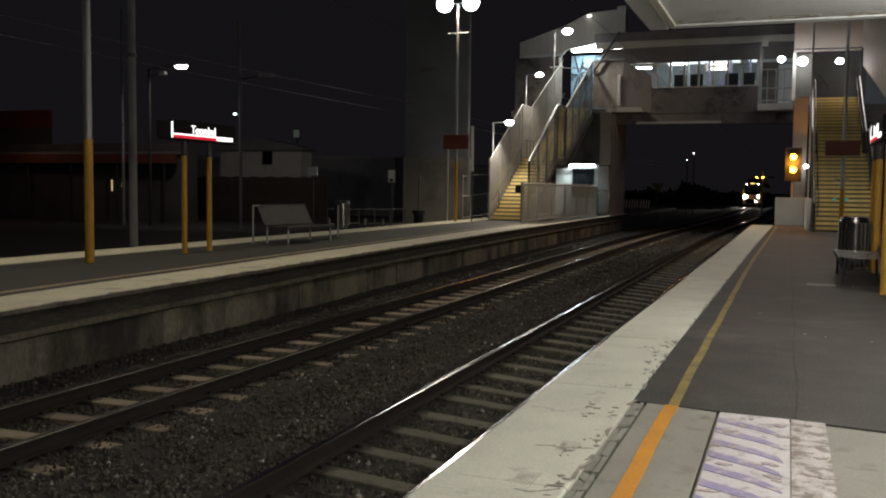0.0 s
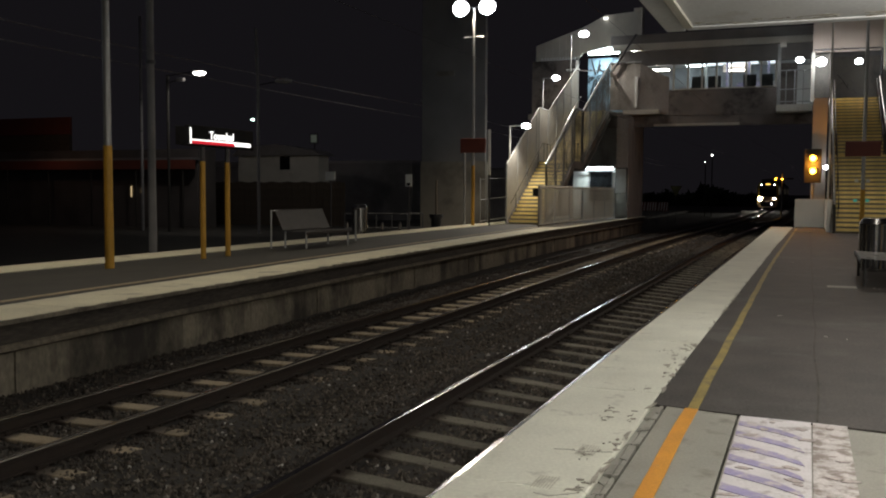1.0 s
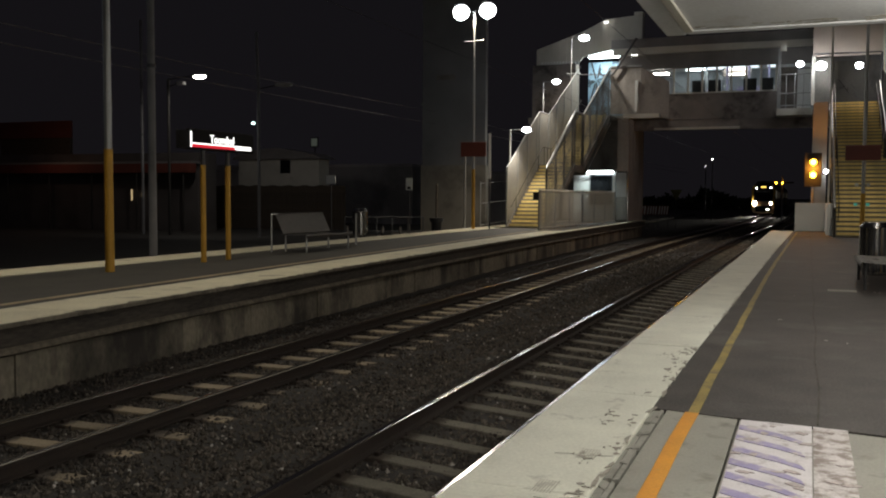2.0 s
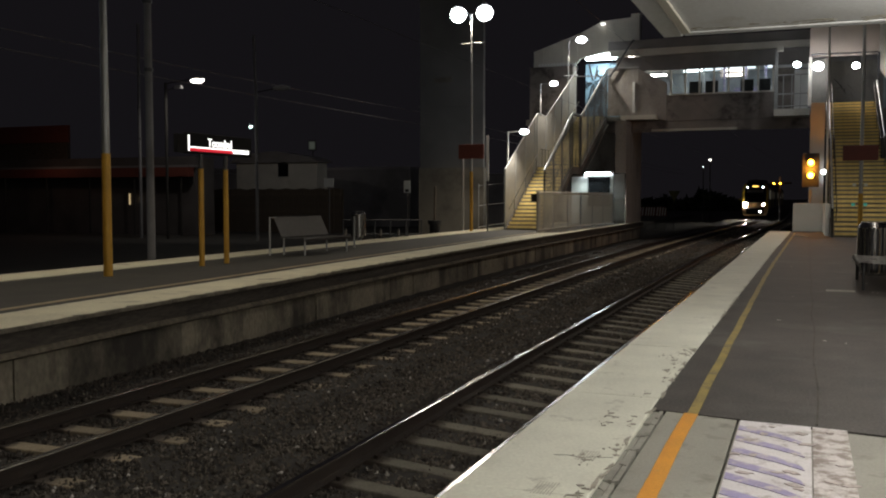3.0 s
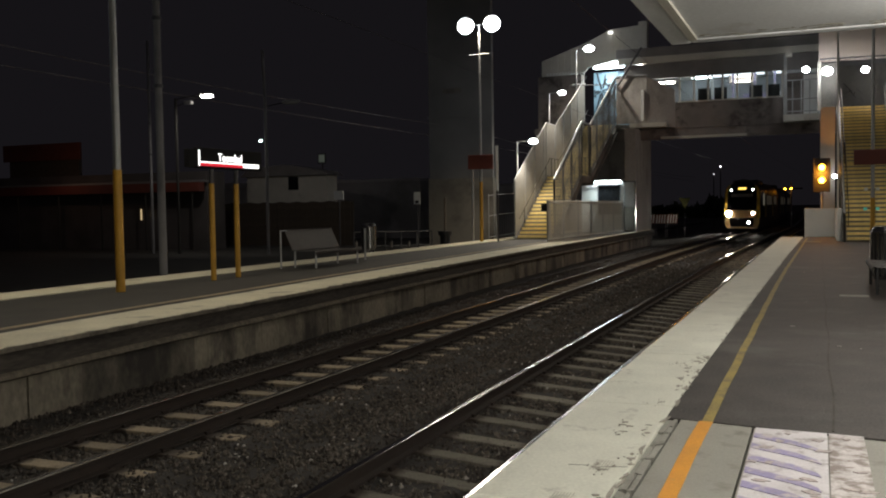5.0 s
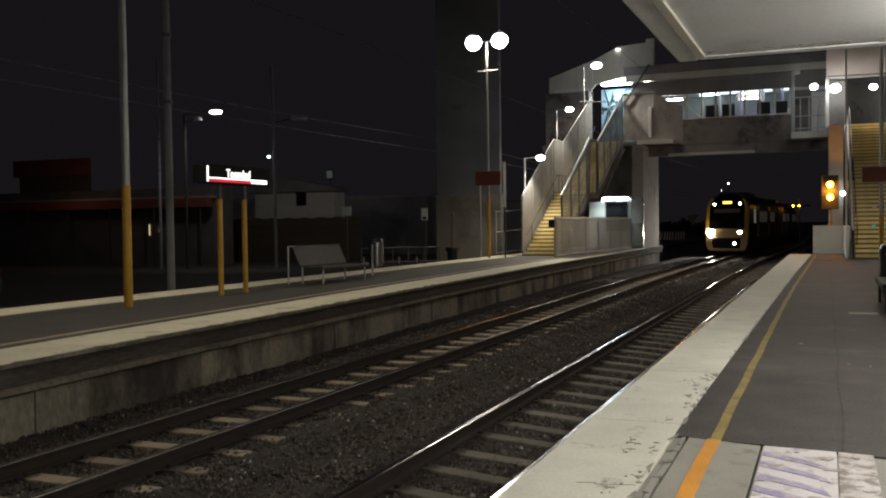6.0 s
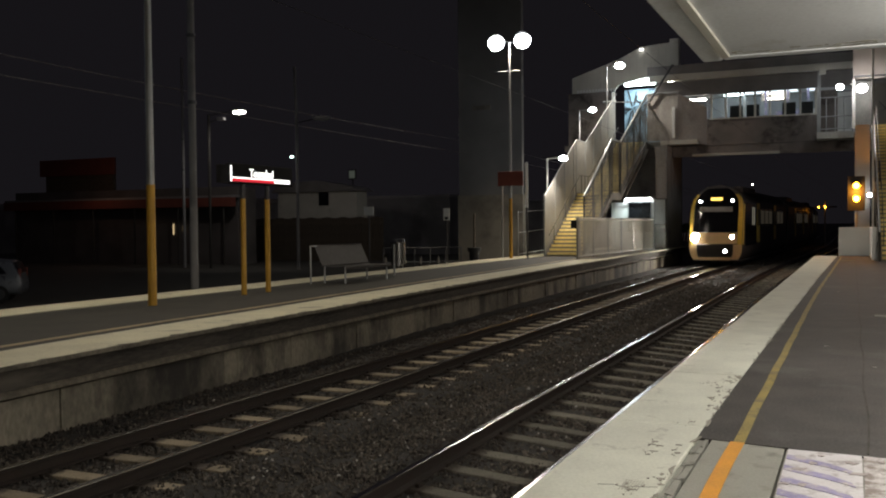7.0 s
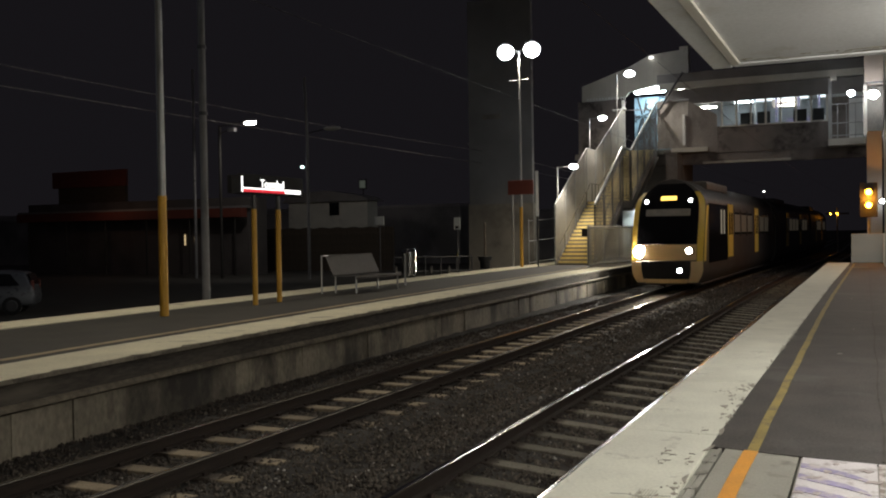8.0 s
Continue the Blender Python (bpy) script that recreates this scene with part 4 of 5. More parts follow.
box_part("landing_slab", landing, -10.1, -8.05, 53.4, 54.2, 5.95, DECK - 0.004, CREAM, "pale slab edge")
box_part("downpipe", landing, -9.45, -9.3, 53.5, 53.58, DECK + 0.15, 8.1, WHITE_WALL)
box_part("top_rail", landing, -10.9, -9.1, 53.52, 53.6, 8.9, 8.98, GREY_STEEL)
for x in (-8.6, -8.0):
    box_part("soffit_light", landing, x - 0.25, x + 0.25, 54.6, 55.0, 8.55, 8.62, LIT_STREET, "lit ceiling light")
pier = tagged(box_part("bridge_pier", None, -10.18, -9.55, 52.3, 57.4, -1.3, 5.84, PIER_GREY), "bare grey concrete wall pier under the footbridge", "pier", kind="structure")

abutment = thing("stair_abutment", (0, 0, 0), "dark grey wall and sloping soffit under the upper stairs", "wall", kind="structure")
box_part("wall", abutment, -12.9, -10.2, 54.75, 55.0, -0.01, 5.84, PIER_GREY)
bm = bmesh.new()
sheet(bm, [(LX0 - 0.1, 47.4, 2.55), (LX1 + 0.22, 47.4, 2.55), (LX1 + 0.22, 53.85, 5.7), (LX0 - 0.1, 53.85, 5.7)], 0.1)
part("soffit", bm, CONCRETE, abutment, "dark sloping soffit")
# added glossy box: stands for a shiny pier panel mirroring the headlight
cabinet = thing("steel_panel_box", (-9.85, 51.9, 0), "shiny stainless steel panel added on the pier to mirror the headlight", "cabinet")
box_part("body", cabinet, -0.33, 0.32, 0.02, 0.38, 0.04, 2.85, CHROME, "", 0.015)
box_part("plinth", cabinet, -0.3, 0.3, 0.05, 0.36, 0, 0.04, DARK_STEEL)
box_part("door", cabinet, -0.3, 0.29, 0.0, 0.018, 0.1, 1.4, CHROME, "polished lower facing")
box_part("upper_facing", cabinet, -0.3, 0.29, 0.0, 0.018, 1.43, 2.8, GREY_STEEL, "dull upper facing")

hut = thing("platform_hut", (0, 0, 0), "small white hut with dark window and lit tube lamp", "hut")
box_part("hut_body", hut, -12.6, -10.2, 52.0, 54.6, 0, 2.85, WHITE_WALL)
box_part("roof", hut, -12.7, -10.2, 51.85, 54.7, 2.854, 2.98, ROOF)
box_part("window", hut, -11.62, -10.38, 51.96, 51.998, 1.0, 2.64, DARK_GLASS, "dark hut window")
for x0, x1, z0, z1 in ((-11.68, -11.62, 0.95, 2.7), (-10.38, -10.32, 0.95, 2.7), (-11.62, -10.38, 2.64, 2.7), (-11.62, -10.38, 0.95, 1.0)):
    box_part("window_frame", hut, x0, x1, 51.95, 51.998, z0, z1, GREY_STEEL)
box_part("tube", hut, -12.13, -10.33, 51.82, 51.93, 2.79, 2.9, LIT_COOL, "lit fluorescent tube")
tube_lamp("hut_light", (-11.35, 51.6, 2.66), (1.4, 0.08), 55, (0.85, 1.0, 0.98), (-35, 0, 0))


def palisade(pts, label, height=1.75, gap=0.14):
    t = thing("palisade_fence", (0, 0, 0), label, "fence")
    for (xa, ya), (xb, yb) in zip(pts, pts[1:]):
        ln = math.hypot(xb - xa, yb - ya)
        ang = math.degrees(math.atan2(yb - ya, xb - xa))
        bm = bmesh.new()
        sheet(bm, [(-0.018, 0, 0.08), (0.018, 0, 0.08), (0.018, 0, height - 0.04), (0, 0, height), (-0.018, 0, height - 0.04)], 0.02, (0, 1, 0))
        pale = mesh_of("pale", bm, CREAM)
        for i in range(int(ln / gap)):
            k = i * gap / ln
            piece("pale", pale, t, pose(xa + (xb - xa) * k, ya + (yb - ya) * k, 0, 0, 0, ang))
        for z, r in ((0.1, 0.035), (height - 0.1, 0.028)):
            rod_part("rail", t, (xa, ya, z), (xb, yb, z), r, CREAM, n=6)
        for q in np.arange(0, 1.01, 1 / max(1, round(ln / 2.4))):
            rod_part("post", t, (xa + (xb - xa) * q, ya + (yb - ya) * q, 0), (xa + (xb - xa) * q, ya + (yb - ya) * q, height), 0.035, GREY_STEEL, n=8)
    return t


palisade([(-11.1, 39.9), (-10.6, 37.6), (-10.35, 44.6), (-10.2, 51.8)], "pale steel palisade fence along the platform edge")
notice = thing("notice_plate", (-10.72, 37.55, 1.3), "small dark notice plate on the palisade fence", "notice")
box_part("plate", notice, -0.12, 0.12, -0.03, -0.005, 0, 0.32, BLACK)

gate = thing("ramp_railing", (0, 0, 0), "tubular steel hand railing beside the stair foot", "railing")
for a, b in (((-13.95, 39.7), (-13.35, 42.4)),):
    for z, r, m in ((0.12, 0.028, GREY_STEEL), (1.1, 0.02, GREY_STEEL), (2.02, 0.016, DARK_STEEL)):
        rod_part("rail", gate, (a[0], a[1], z), (b[0], b[1], z + 0.15), r, m)
    for q in (0, 0.25, 1.0):
        x, y = a[0] + (b[0] - a[0]) * q, a[1] + (b[1] - a[1]) * q
        rod_part("post", gate, (x, y, 0), (x, y, 2.1 if q != 0.25 else 1.1), 0.02, GREY_STEEL if q < 0.5 else DARK_STEEL)
    for i in range(14):
        q = i / 14
        x, y = a[0] + (b[0] - a[0]) * q, a[1] + (b[1] - a[1]) * q
        rod_part("baluster", gate, (x, y, 0.15), (x, y, 1.1), 0.008, DARK_STEEL, n=6)


def red_board(at, w, h, label):
    t = thing("red_board", at, label, "sign board", "red boards")
    box_part("board", t, -w / 2, w / 2, -0.04, 0.04, -h / 2, h / 2, BRICKRED, "", 0.01)
    for x in (-w * 0.35, w * 0.35):
        box_part("clamp", t, x - 0.03, x + 0.03, 0.042, 0.09, -h / 2, h / 2, DARK_STEEL)
    return t


red_board((-13.5, 37.45, 3.45), 1.15, 0.62, "dark red sign board on the lamp post")
strip_sign = thing("tall_banner", (-12.92, 37.9, 0), "narrow white vertical panel on a post", "panel")
box_part("panel", strip_sign, -0.05, 0.06, -0.02, 0.02, 2.2, 4.15, WHITE_WALL)
rod_part("post", strip_sign, (0, 0.05, 0), (0, 0.05, 4.2), 0.03, DARK_STEEL)
second = thing("slim_post", (-14.05, 37.9, 0), "slim grey steel post near the lift tower", "post")
rod_part("shaft", second, (0, 0, 0), (0, 0, 3.2), 0.045, GREY_STEEL)
rod_part("foot", second, (0, 0, 0), (0, 0, 0.03), 0.1, GREY_STEEL)

planter = thing("planter", (-15.8, 38.9, -1.02), "dark tub planter with a thin bare stem", "planter")
bm = bmesh.new()
rod(bm, (0, 0, 0), (0, 0, 1.3), 0.2, 0.24, 14)
rod(bm, (0, 0, 1.28), (0, 0, 1.46), 0.32, None, 14)
part("tub", bm, BLACK, planter, smooth=True)
rod_part("stem", planter, (0, 0, 1.4), (0.02, 0, 3.0), 0.05, BARK)

for x, y, z, w, h, lb in ((-13.9, 31.5, 1.68, 0.26, 0.42, "small white notice plate with dark mark"), (-17.76, 32.5, 1.92, 0.42, 0.32, "small white rectangular sign on a thin post")):
    t = thing("small_sign", (x, y, 0), lb, "sign", "small signs")
    box_part("plate", t, -w / 2, w / 2, -0.015, 0.015, z - 0.03, z + h, WHITE_WALL)
    rod_part("post", t, (0, 0.04, -1.2 if x < -14 else 0), (0, 0.04, z + h), 0.022, DARK_STEEL)
    if w < 0.3:
        box_part("mark", t, -0.07, 0.07, -0.02, -0.016, z, z + 0.1, BLACK)

# ---- near platform, far end ----
barrier = thing("end_barrier", (0, 0, 0), "white-painted barrier wall at the platform end", "barrier")
box_part("panel", barrier, -0.56, 0.86, 43.3, 43.5, -1.3, 1.22, WHITE_WALL, "", 0.01)
box_part("return_wall", barrier, 0.66, 0.86, 38.2, 43.29, 0, 1.22, WHITE_WALL)
column = tagged(box_part("bridge_column", None, 0.08, 0.7, 46.0, 46.6, -1.3, 5.85, CREAM), "cream concrete column under the footbridge balcony", "column", kind="structure")
plinth = thing("platform_end", (0, 0, 0), "asphalt end of the near platform under the stairs", "platform", kind="structure")
box_part("slab", plinth, -0.5, 9, 42.002, 53, -1.3, -0.01, ASPHALT)

signal = thing("rail_signal", (0.14, 45.4, 0), "railway signal showing two bright amber lights", "signal")
box_part("backplate", signal, -0.36, 0.36, 0.05, 0.12, 1.95, 3.5, BLACK, "", 0.01)
rod_part("mast", signal, (0, 0.2, -1.0), (0, 0.2, 3.4), 0.07, GREY_STEEL)
for z in (2.49, 3.07):
    bm = bmesh.new()
    ball(bm, (0, 0.0, z), 0.13, (1, 0.4, 1), 14)
    part("amber_lens", bm, LIT_AMBER, signal, "glowing amber lens", smooth=True)
    bm = bmesh.new()
    for k in range(7):
        a0, a1 = math.pi * k / 7, math.pi * (k + 1) / 7
        sheet(bm, [(0.17 * math.cos(a0), -0.25, z + 0.17 * math.sin(a0)), (0.17 * math.cos(a1), -0.25, z + 0.17 * math.sin(a1)), (0.17 * math.cos(a1), 0.05, z + 0.17 * math.sin(a1)), (0.17 * math.cos(a0), 0.05, z + 0.17 * math.sin(a0))], 0.01)
    part("hood", bm, BLACK, signal)
bm = bmesh.new()
ball(bm, (0.55, 0, 2.65), 0.09, (1.3, 0.5, 1), 10)
part("white_lens", bm, LIT_WHITE, signal, "small white indicator")
lamp("signal_glow", (0.14, 44.9, 2.8), 140, (1.0, 0.36, 0.03), 0.15)

lamp_post((1.62, 32.7, 0), 9.35, "tall platform lamp post with yellow base and red board", 2, 1.6, watts=850)
red_board((1.58, 32.55, 2.9), 1.05, 0.48, "dark red sign board on the near lamp post")
# green plates: reflected brightness is given as a faint glow
for x, z, m in ((1.40, 1.24, LIT_GREEN), (1.76, 1.24, LIT_GREEN), (1.42, 1.88, WHITE_WALL), (1.76, 1.88, WHITE_WALL)):
    t = thing("tag_plate", (x, 32.6, z), "small green tag plate with an added faint glow" if m is LIT_GREEN else "small pale tag plate beside the post", "plate", "tag plates")
    box_part("plate", t, -0.055, 0.055, -0.01, 0.01, -0.05, 0.05, material("green_tag", (0.1, 0.5, 0.38), 0.4, vary=0.1, bump=0, glow=0.3) if m is LIT_GREEN else m)
    rod_part("bracket", t, (0, 0.012, 0), (1.62 - x, 0.08, 0), 0.01, DARK_STEEL, n=6)

head = thing("east_stair_head", (0, 0, 0), "clad entrance over the near stairs with wall lamps", "stair head", kind="structure")
box_part("header_panel", head, 0.0, 6.0, 51.6, 51.8, 8.72, 10.35, material("beige_cladding", (0.5, 0.42, 0.36), 0.6, scale=1, vary=0.08, bump=0.1), "beige clad header panel")
box_part("side_wall", head, 0.0, 0.95, 51.62, 51.8, DECK, 8.6, CONCRETE)
box_part("inner_column", head, -0.05, 0.12, 51.4, 51.6, DECK, 8.7, CREAM)
box_part("rear_wall", head, 0.9, 3.6, 53.6, 53.75, DECK, 8.7, CONCRETE, "grey wall with faint graffiti")
rod_part("frame_bar", head, (0.05, 50.9, 8.75), (3.15, 50.9, 8.72), 0.04, DARK_STEEL)
rod_part("frame_post", head, (3.2, 50.9, DECK), (3.2, 50.9, 8.72), 0.05, DARK_STEEL)
for x, z in ((0.4, 8.1), (2.15, 8.05), (-0.6, 8.24)):
    r = 0.24 if x == 0.4 else 0.17
    bm = bmesh.new()
    ball(bm, (x, 50.6, z), r, (1.1, 0.8, 0.9), 14)
    part("wall_lamp", bm, LIT_WHITE, head, "glaring white wall lamp", smooth=True)
    if x > 0:
        lamp("wall_lamp_light", (x, 50.2, z - 0.15), 260, (1.0, 0.88, 0.8), 0.2, (x, 49.6, z - 1.2), 150)
bm = bmesh.new()
sheet(bm, [(3.3, 38, 5.0), (3.3, 51.5, 8.0), (3.3, 51.5, 10.4), (3.3, 38, 10.4)], 0.1, (1, 0, 0))
part("side_cladding", bm, CREAM, head, "corrugated pale side cladding")
for i in range(46):
    y = 38.2 + i * 0.29
    zb = 5.0 + (y - 38) * 3.0 / 13.5
    box_part("corrugation", head, 3.24, 3.298, y, y + 0.13, zb, 10.35, CREAM)
rod_part("tall_rod", head, (0.72, 40, 0), (0.72, 40, 8.4), 0.04, CREAM)

balcony = thing("bridge_balcony", (0, 0, 0), "open footbridge balcony with mesh railing", "balcony", kind="structure")
box_part("balcony_slab", balcony, -1.75, 0.05, 52.6, 53.99, 5.84, DECK - 0.004, CREAM)
for z in (DECK + 0.15, 7.0, 8.0):
    rod_part("rail", balcony, (-1.72, 52.66, z), (0.0, 52.66, z), 0.03, GREY_STEEL)
for i in range(5):
    x = -1.72 + i * 0.43
    rod_part("baluster", balcony, (x, 52.66, DECK), (x, 52.66, 8.0), 0.022, GREY_STEEL)
box_part("lamp_pole", balcony, -1.72, -1.56, 52.5, 52.6, DECK, 9.4, GREY_STEEL)
box_part("camera_box", balcony, -1.62, -1.3, 52.3, 52.5, 9.2, 9.42, CREAM)
for x in (-6.4, -5.5, -3.6, -2.7):
    box_part("seat_back", bridge, x, x + 0.7, Y0 + 0.6, Y0 + 0.66, SILL - 0.4, SILL + 0.75, BLACK, "dark notice board inside the window")
for x in (-7.0, -4.4, -2.05):
    box_part("poster", bridge, x, x + 0.5, Y1 - 0.24, Y1 - 0.205, SILL + 0.1, SILL + 1.0, BLUE_PAINT)

# ---- beyond the far platform ----
road = tagged(box_part("road", None, -80, -15.6, -40, 140, -1.29, -1.02, ASPHALT_FAR), "dark asphalt car park behind the far platform", "road", kind="structure")


def mast(at, height, r, label, arm=None):
    t = thing("overhead_mast", at, label, "mast", "overhead masts")
    bm = bmesh.new()
    rod(bm, (0, 0, 0), (0, 0, height), r, r * 0.8, 12)
    part("pole", bm, POLE_GREY, t, smooth=True)
    for z in (8.0, 6.1):
        bm = bmesh.new()
        rod(bm, (0, 0, z - 0.05), (0, 0, z + 0.05), r * 1.15, None, 12)
        part("band", bm, DARK_STEEL, t)
    if arm:
        rod_part("cantilever_arm", t, (0, 0, arm[0]), (arm[1], 0, arm[2]), 0.03, POLE_GREY)
        rod_part("stay", t, (0, 0, arm[2] + 1.2), (arm[1], 0, arm[2]), 0.012, POLE_GREY)
    return t


mast((-17.3, 21.2, -1.05), 12.5, 0.118, "tall grey concrete pole behind the far platform")
mast((-37.86, 45.5, -1.05), 13, 0.1, "dark power pole beyond the car park")


def wire(x, z, y0, y1, label, sag=0.25, step=3.0):
    bm = bmesh.new()
    pts = [(x, y, z - sag * math.sin(math.pi * ((y - y0) % 50) / 50)) for y in np.arange(y0, y1, step)]
    for a, b in zip(pts, pts[1:]):
        rod(bm, a, b, 0.014, None, 5)
    return tagged(part("overhead_wire", bm, WIRE_LIT), label, "wire", "overhead wires")


# paler copy of the wire material: its lit look is in the colour
WIRE_LIT = material("lit_wire", (0.15, 0.14, 0.14), 0.6, 0.3, vary=0.1, bump=0)
wire(-18, 5.15, -4, 150, "thin overhead contact wire beyond the far platform", 0.12)
wire(-18, 5.8, -4, 150, "thin overhead catenary wire beyond the far platform", 0.3)


PALE_HEAD = material("pale_lamp_head", (0.6, 0.6, 0.58), 0.5, scale=4, vary=0.1, bump=0.05)


def street_lamp(at, height, label, lit, arm=1.2, size=0.3, turn=0):
    t = thing("street_lamp", pose(*at, 0, 0, turn), label, "street lamp", "street lamps")
    rod_part("pole", t, (0, 0, 0), (0, 0, height - 0.1), 0.09, POLE_GREY if not lit else MESH_DARK)
    rod_part("arm", t, (0, 0, height - 0.15), (arm, 0, height + 0.05), 0.03, MESH_DARK)
    bm = bmesh.new()
    ball(bm, (arm + 0.25, 0, height + 0.04), size, (1.7, 0.9, 0.45), 12)
    part("lamp_head", bm, PALE_HEAD, t, smooth=True)
    if lit:
        bm = bmesh.new()
        ball(bm, (arm + 0.28, 0, height - 0.06), size * 0.95, (1.5, 0.9, 0.5), 12)
        part("lens", bm, lit, t, "bright lens", smooth=True)
    return t


lit_lamp = street_lamp((-35.87, 45.5, -1.05), 9.49, "lit street lamp on a pole over the car park", LIT_STREET, 2.0)
box_part("unlit_head", lit_lamp, 0.68, 1.2, -0.14, 0.14, 8.98, 9.2, POLE_GREY, "grey unlit second head", 0.04)
rod_part("lower_arm", lit_lamp, (0, 0, 8.9), (0.7, 0, 9.1), 0.03, MESH_DARK)
tall_lamp = street_lamp((-29.55, 45.5, -1.05), 8.7, "tall pole with pale unlit head and small greenish lamp", None, 1.45, 0.34)
rod_part("pole_top", tall_lamp, (0, 0, 8.5), (-0.12, 0, 11.8), 0.085, POLE_GREY)
rod_part("bracket", tall_lamp, (0, 0, 6.3), (-0.3, 0, 6.62), 0.025, DARK_STEEL)
bm = bmesh.new()
ball(bm, (-0.36, -0.02, 6.6), 0.09, (1.3, 0.9, 0.8), 12)
part("greenish_lens", bm, LIT_GREEN, tall_lamp, "small greenish lit lens", smooth=True)
lamp("street_light", (-33.0, 44.4, 7.8), 260, (1.0, 0.92, 0.86), 0.2, (-33.6, 48.0, 4.0), 150)

house = thing("house", (-0.75, 0, 0), "pale weatherboard house behind a dark fence", "house")
box_part("wall", house, -40.0, -33.0, 60, 61.5, -1.02, 4.1, CREAM)
bm = bmesh.new()
sheet(bm, [(-40.4, 59.6, 4.1), (-32.6, 59.6, 4.1), (-33.3, 59.6, 4.45), (-36.4, 59.6, 4.95), (-39.6, 59.6, 4.75)], 2.3, (0, 1, 0))
part("roof", bm, ROOF, house)
w = box_part("window", house, -36.3, -35.4, 59.92, 59.95, 3.05, 4.05, DARK_GLASS)
for x0, x1 in ((-36.38, -36.3), (-35.4, -35.32)):
    box_part("frame", w, x0, x1, 59.9, 59.955, 3.0, 4.1, CREAM)
for i in range(16):
    box_part("weatherboard", house, -40.0, -33.0, 59.96, 59.992, -0.9 + i * 0.3, -0.9 + i * 0.3 + 0.27, CREAM)
fence = thing("board_fence", (0, 0, 0), "dark brown timber fence in front of the house", "fence")
bm = bmesh.new()
box(bm, 0, 0.24, 0, 0.04, -1.02, 2.1)
plank = mesh_of("plank", bm, BARK)
for i in range(60):
    piece("plank", plank, fence, pose(-45 + i * 0.25, 57 + 0.02 * (i % 2), 0.04 * math.sin(i * 5.1)))
for z in (-0.4, 1.6):
    box_part("rail", fence, -45, -30, 57.07, 57.14, z, z + 0.09, BARK)

shop = thing("long_building", (0, 0, 0), "long dark building with dull red fascia", "building")
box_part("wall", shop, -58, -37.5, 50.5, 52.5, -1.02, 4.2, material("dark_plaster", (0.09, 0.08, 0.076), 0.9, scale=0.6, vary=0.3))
box_part("fascia", shop, -58, -37.3, 49.4, 50.0, 2.85, 3.45, DULL_RED, "dull red fascia")
box_part("awning", shop, -58, -37.3, 49.5, 50.5, 3.46, 3.6, ROOF)
for i in range(6):
    rod_part("awning_post", shop, (-57 + i * 3.8, 49.6, -1.02), (-57 + i * 3.8, 49.6, 2.85), 0.06, MESH_DARK)
box_part("roof_sign", shop, -56, -48.7, 51, 51.2, 5.4, 6.6, DULL_RED, "dull red roof sign board")
box_part("roof_sign_frame", shop, -55.6, -49, 51.2, 51.5, 4.2, 6.2, BARK)
for x, z, w, h in ((-42.95, 1.0, 0.06, 0.75), (-42.1, 1.25, 0.16, 0.3)):
    box_part("lit_slot", shop, x, x + w, 50.42, 50.49, z, z + h, LIT_AMBER_DIM, "narrow warm lit window")
# added fill lamp without a fixture, to bring up the red fascia
lamp("fascia_fill_light", (-48, 47.0, 4.5), 22, (1.0, 0.6, 0.4), 0.2)
for x, y, z, w, h in ((-57.5, 70, 7.8, 0.3, 0.7), (-57.25, 70, 4.35, 0.2, 0.4), (-40.1, 70, 5.65, 0.55, 0.65)):
    t = thing("lit_sign_box", (x, 69.9, z), "small dim lit sign box on a thin pole", "sign", "distant lit signs")
    box_part("pane", t, 0, w, 0, 0.05, 0, h, LIT_DIM)
    box_part("frame", t, -0.1, w + 0.1, 0.052, 0.12, -0.1, h + 0.1, DARK_STEEL)
    rod_part("pole", t, (w / 2, 0.18, -1.1 - z), (w / 2, 0.18, h), 0.05, MESH_DARK, n=8)
NIGHT_WALL = material("unlit_wall", (0.36, 0.34, 0.34), 0.9, scale=0.25, vary=0.35, stain=((0.2, 0.19, 0.19), 0.1, 0.48, 0.62), random_vary=0.2)
for x0, x1, y0, h in ((-150, -96, 78, 4.4), (-96, -71, 74, 3.6), (-71, -53.5, 72.02, 4.1), (-53.5, -43, 73.5, 3.5), (-43, -31.5, 72.02, 3.9), (-31.5, -20, 75, 3.3)):
    t = thing("distant_building", (0, 0, 0), "unlit flat-roofed building in the dark distance", "building", "distant buildings")
    box_part("wall", t, x0 + 0.02, x1, y0, y0 + 9, -1.25, h, NIGHT_WALL)
    box_part("roof", t, x0 + 0.02, x1, y0 - 0.1, y0 + 9.3, h + 0.003, h + 0.22, NIGHT_WALL)


def rail_barrier(x0, y0, x1, y1, label):
    t = thing("pipe_railing", (0, 0, 0), label, "railing")
    for z in (-0.2, 0.45):
        rod_part("rail", t, (x0, y0, z), (x1, y1, z), 0.03, DARK_STEEL, n=8)
    for k in range(6):
        q = k / 5
        p = (x0 + (x1 - x0) * q, y0 + (y1 - y0) * q)
        rod_part("post", t, (*p, -1.02), (*p, 0.45), 0.03, DARK_STEEL, n=8)


rail_barrier(-19.5, 37, -16.5, 39, "low pipe railing in the dark car park")
for i in range(4):
    t = thing("bollard", (-18.6 + i * 0.75, 35.5 + i * 0.2, -1.02), "dark bollard with pale reflective band", "bollard", "bollards")
    rod_part("shaft", t, (0, 0, 0), (0, 0, 1.15), 0.05, MESH_DARK)
    rod_part("band", t, (0, 0, 0.85), (0, 0, 1.1), 0.054, CONCRETE)


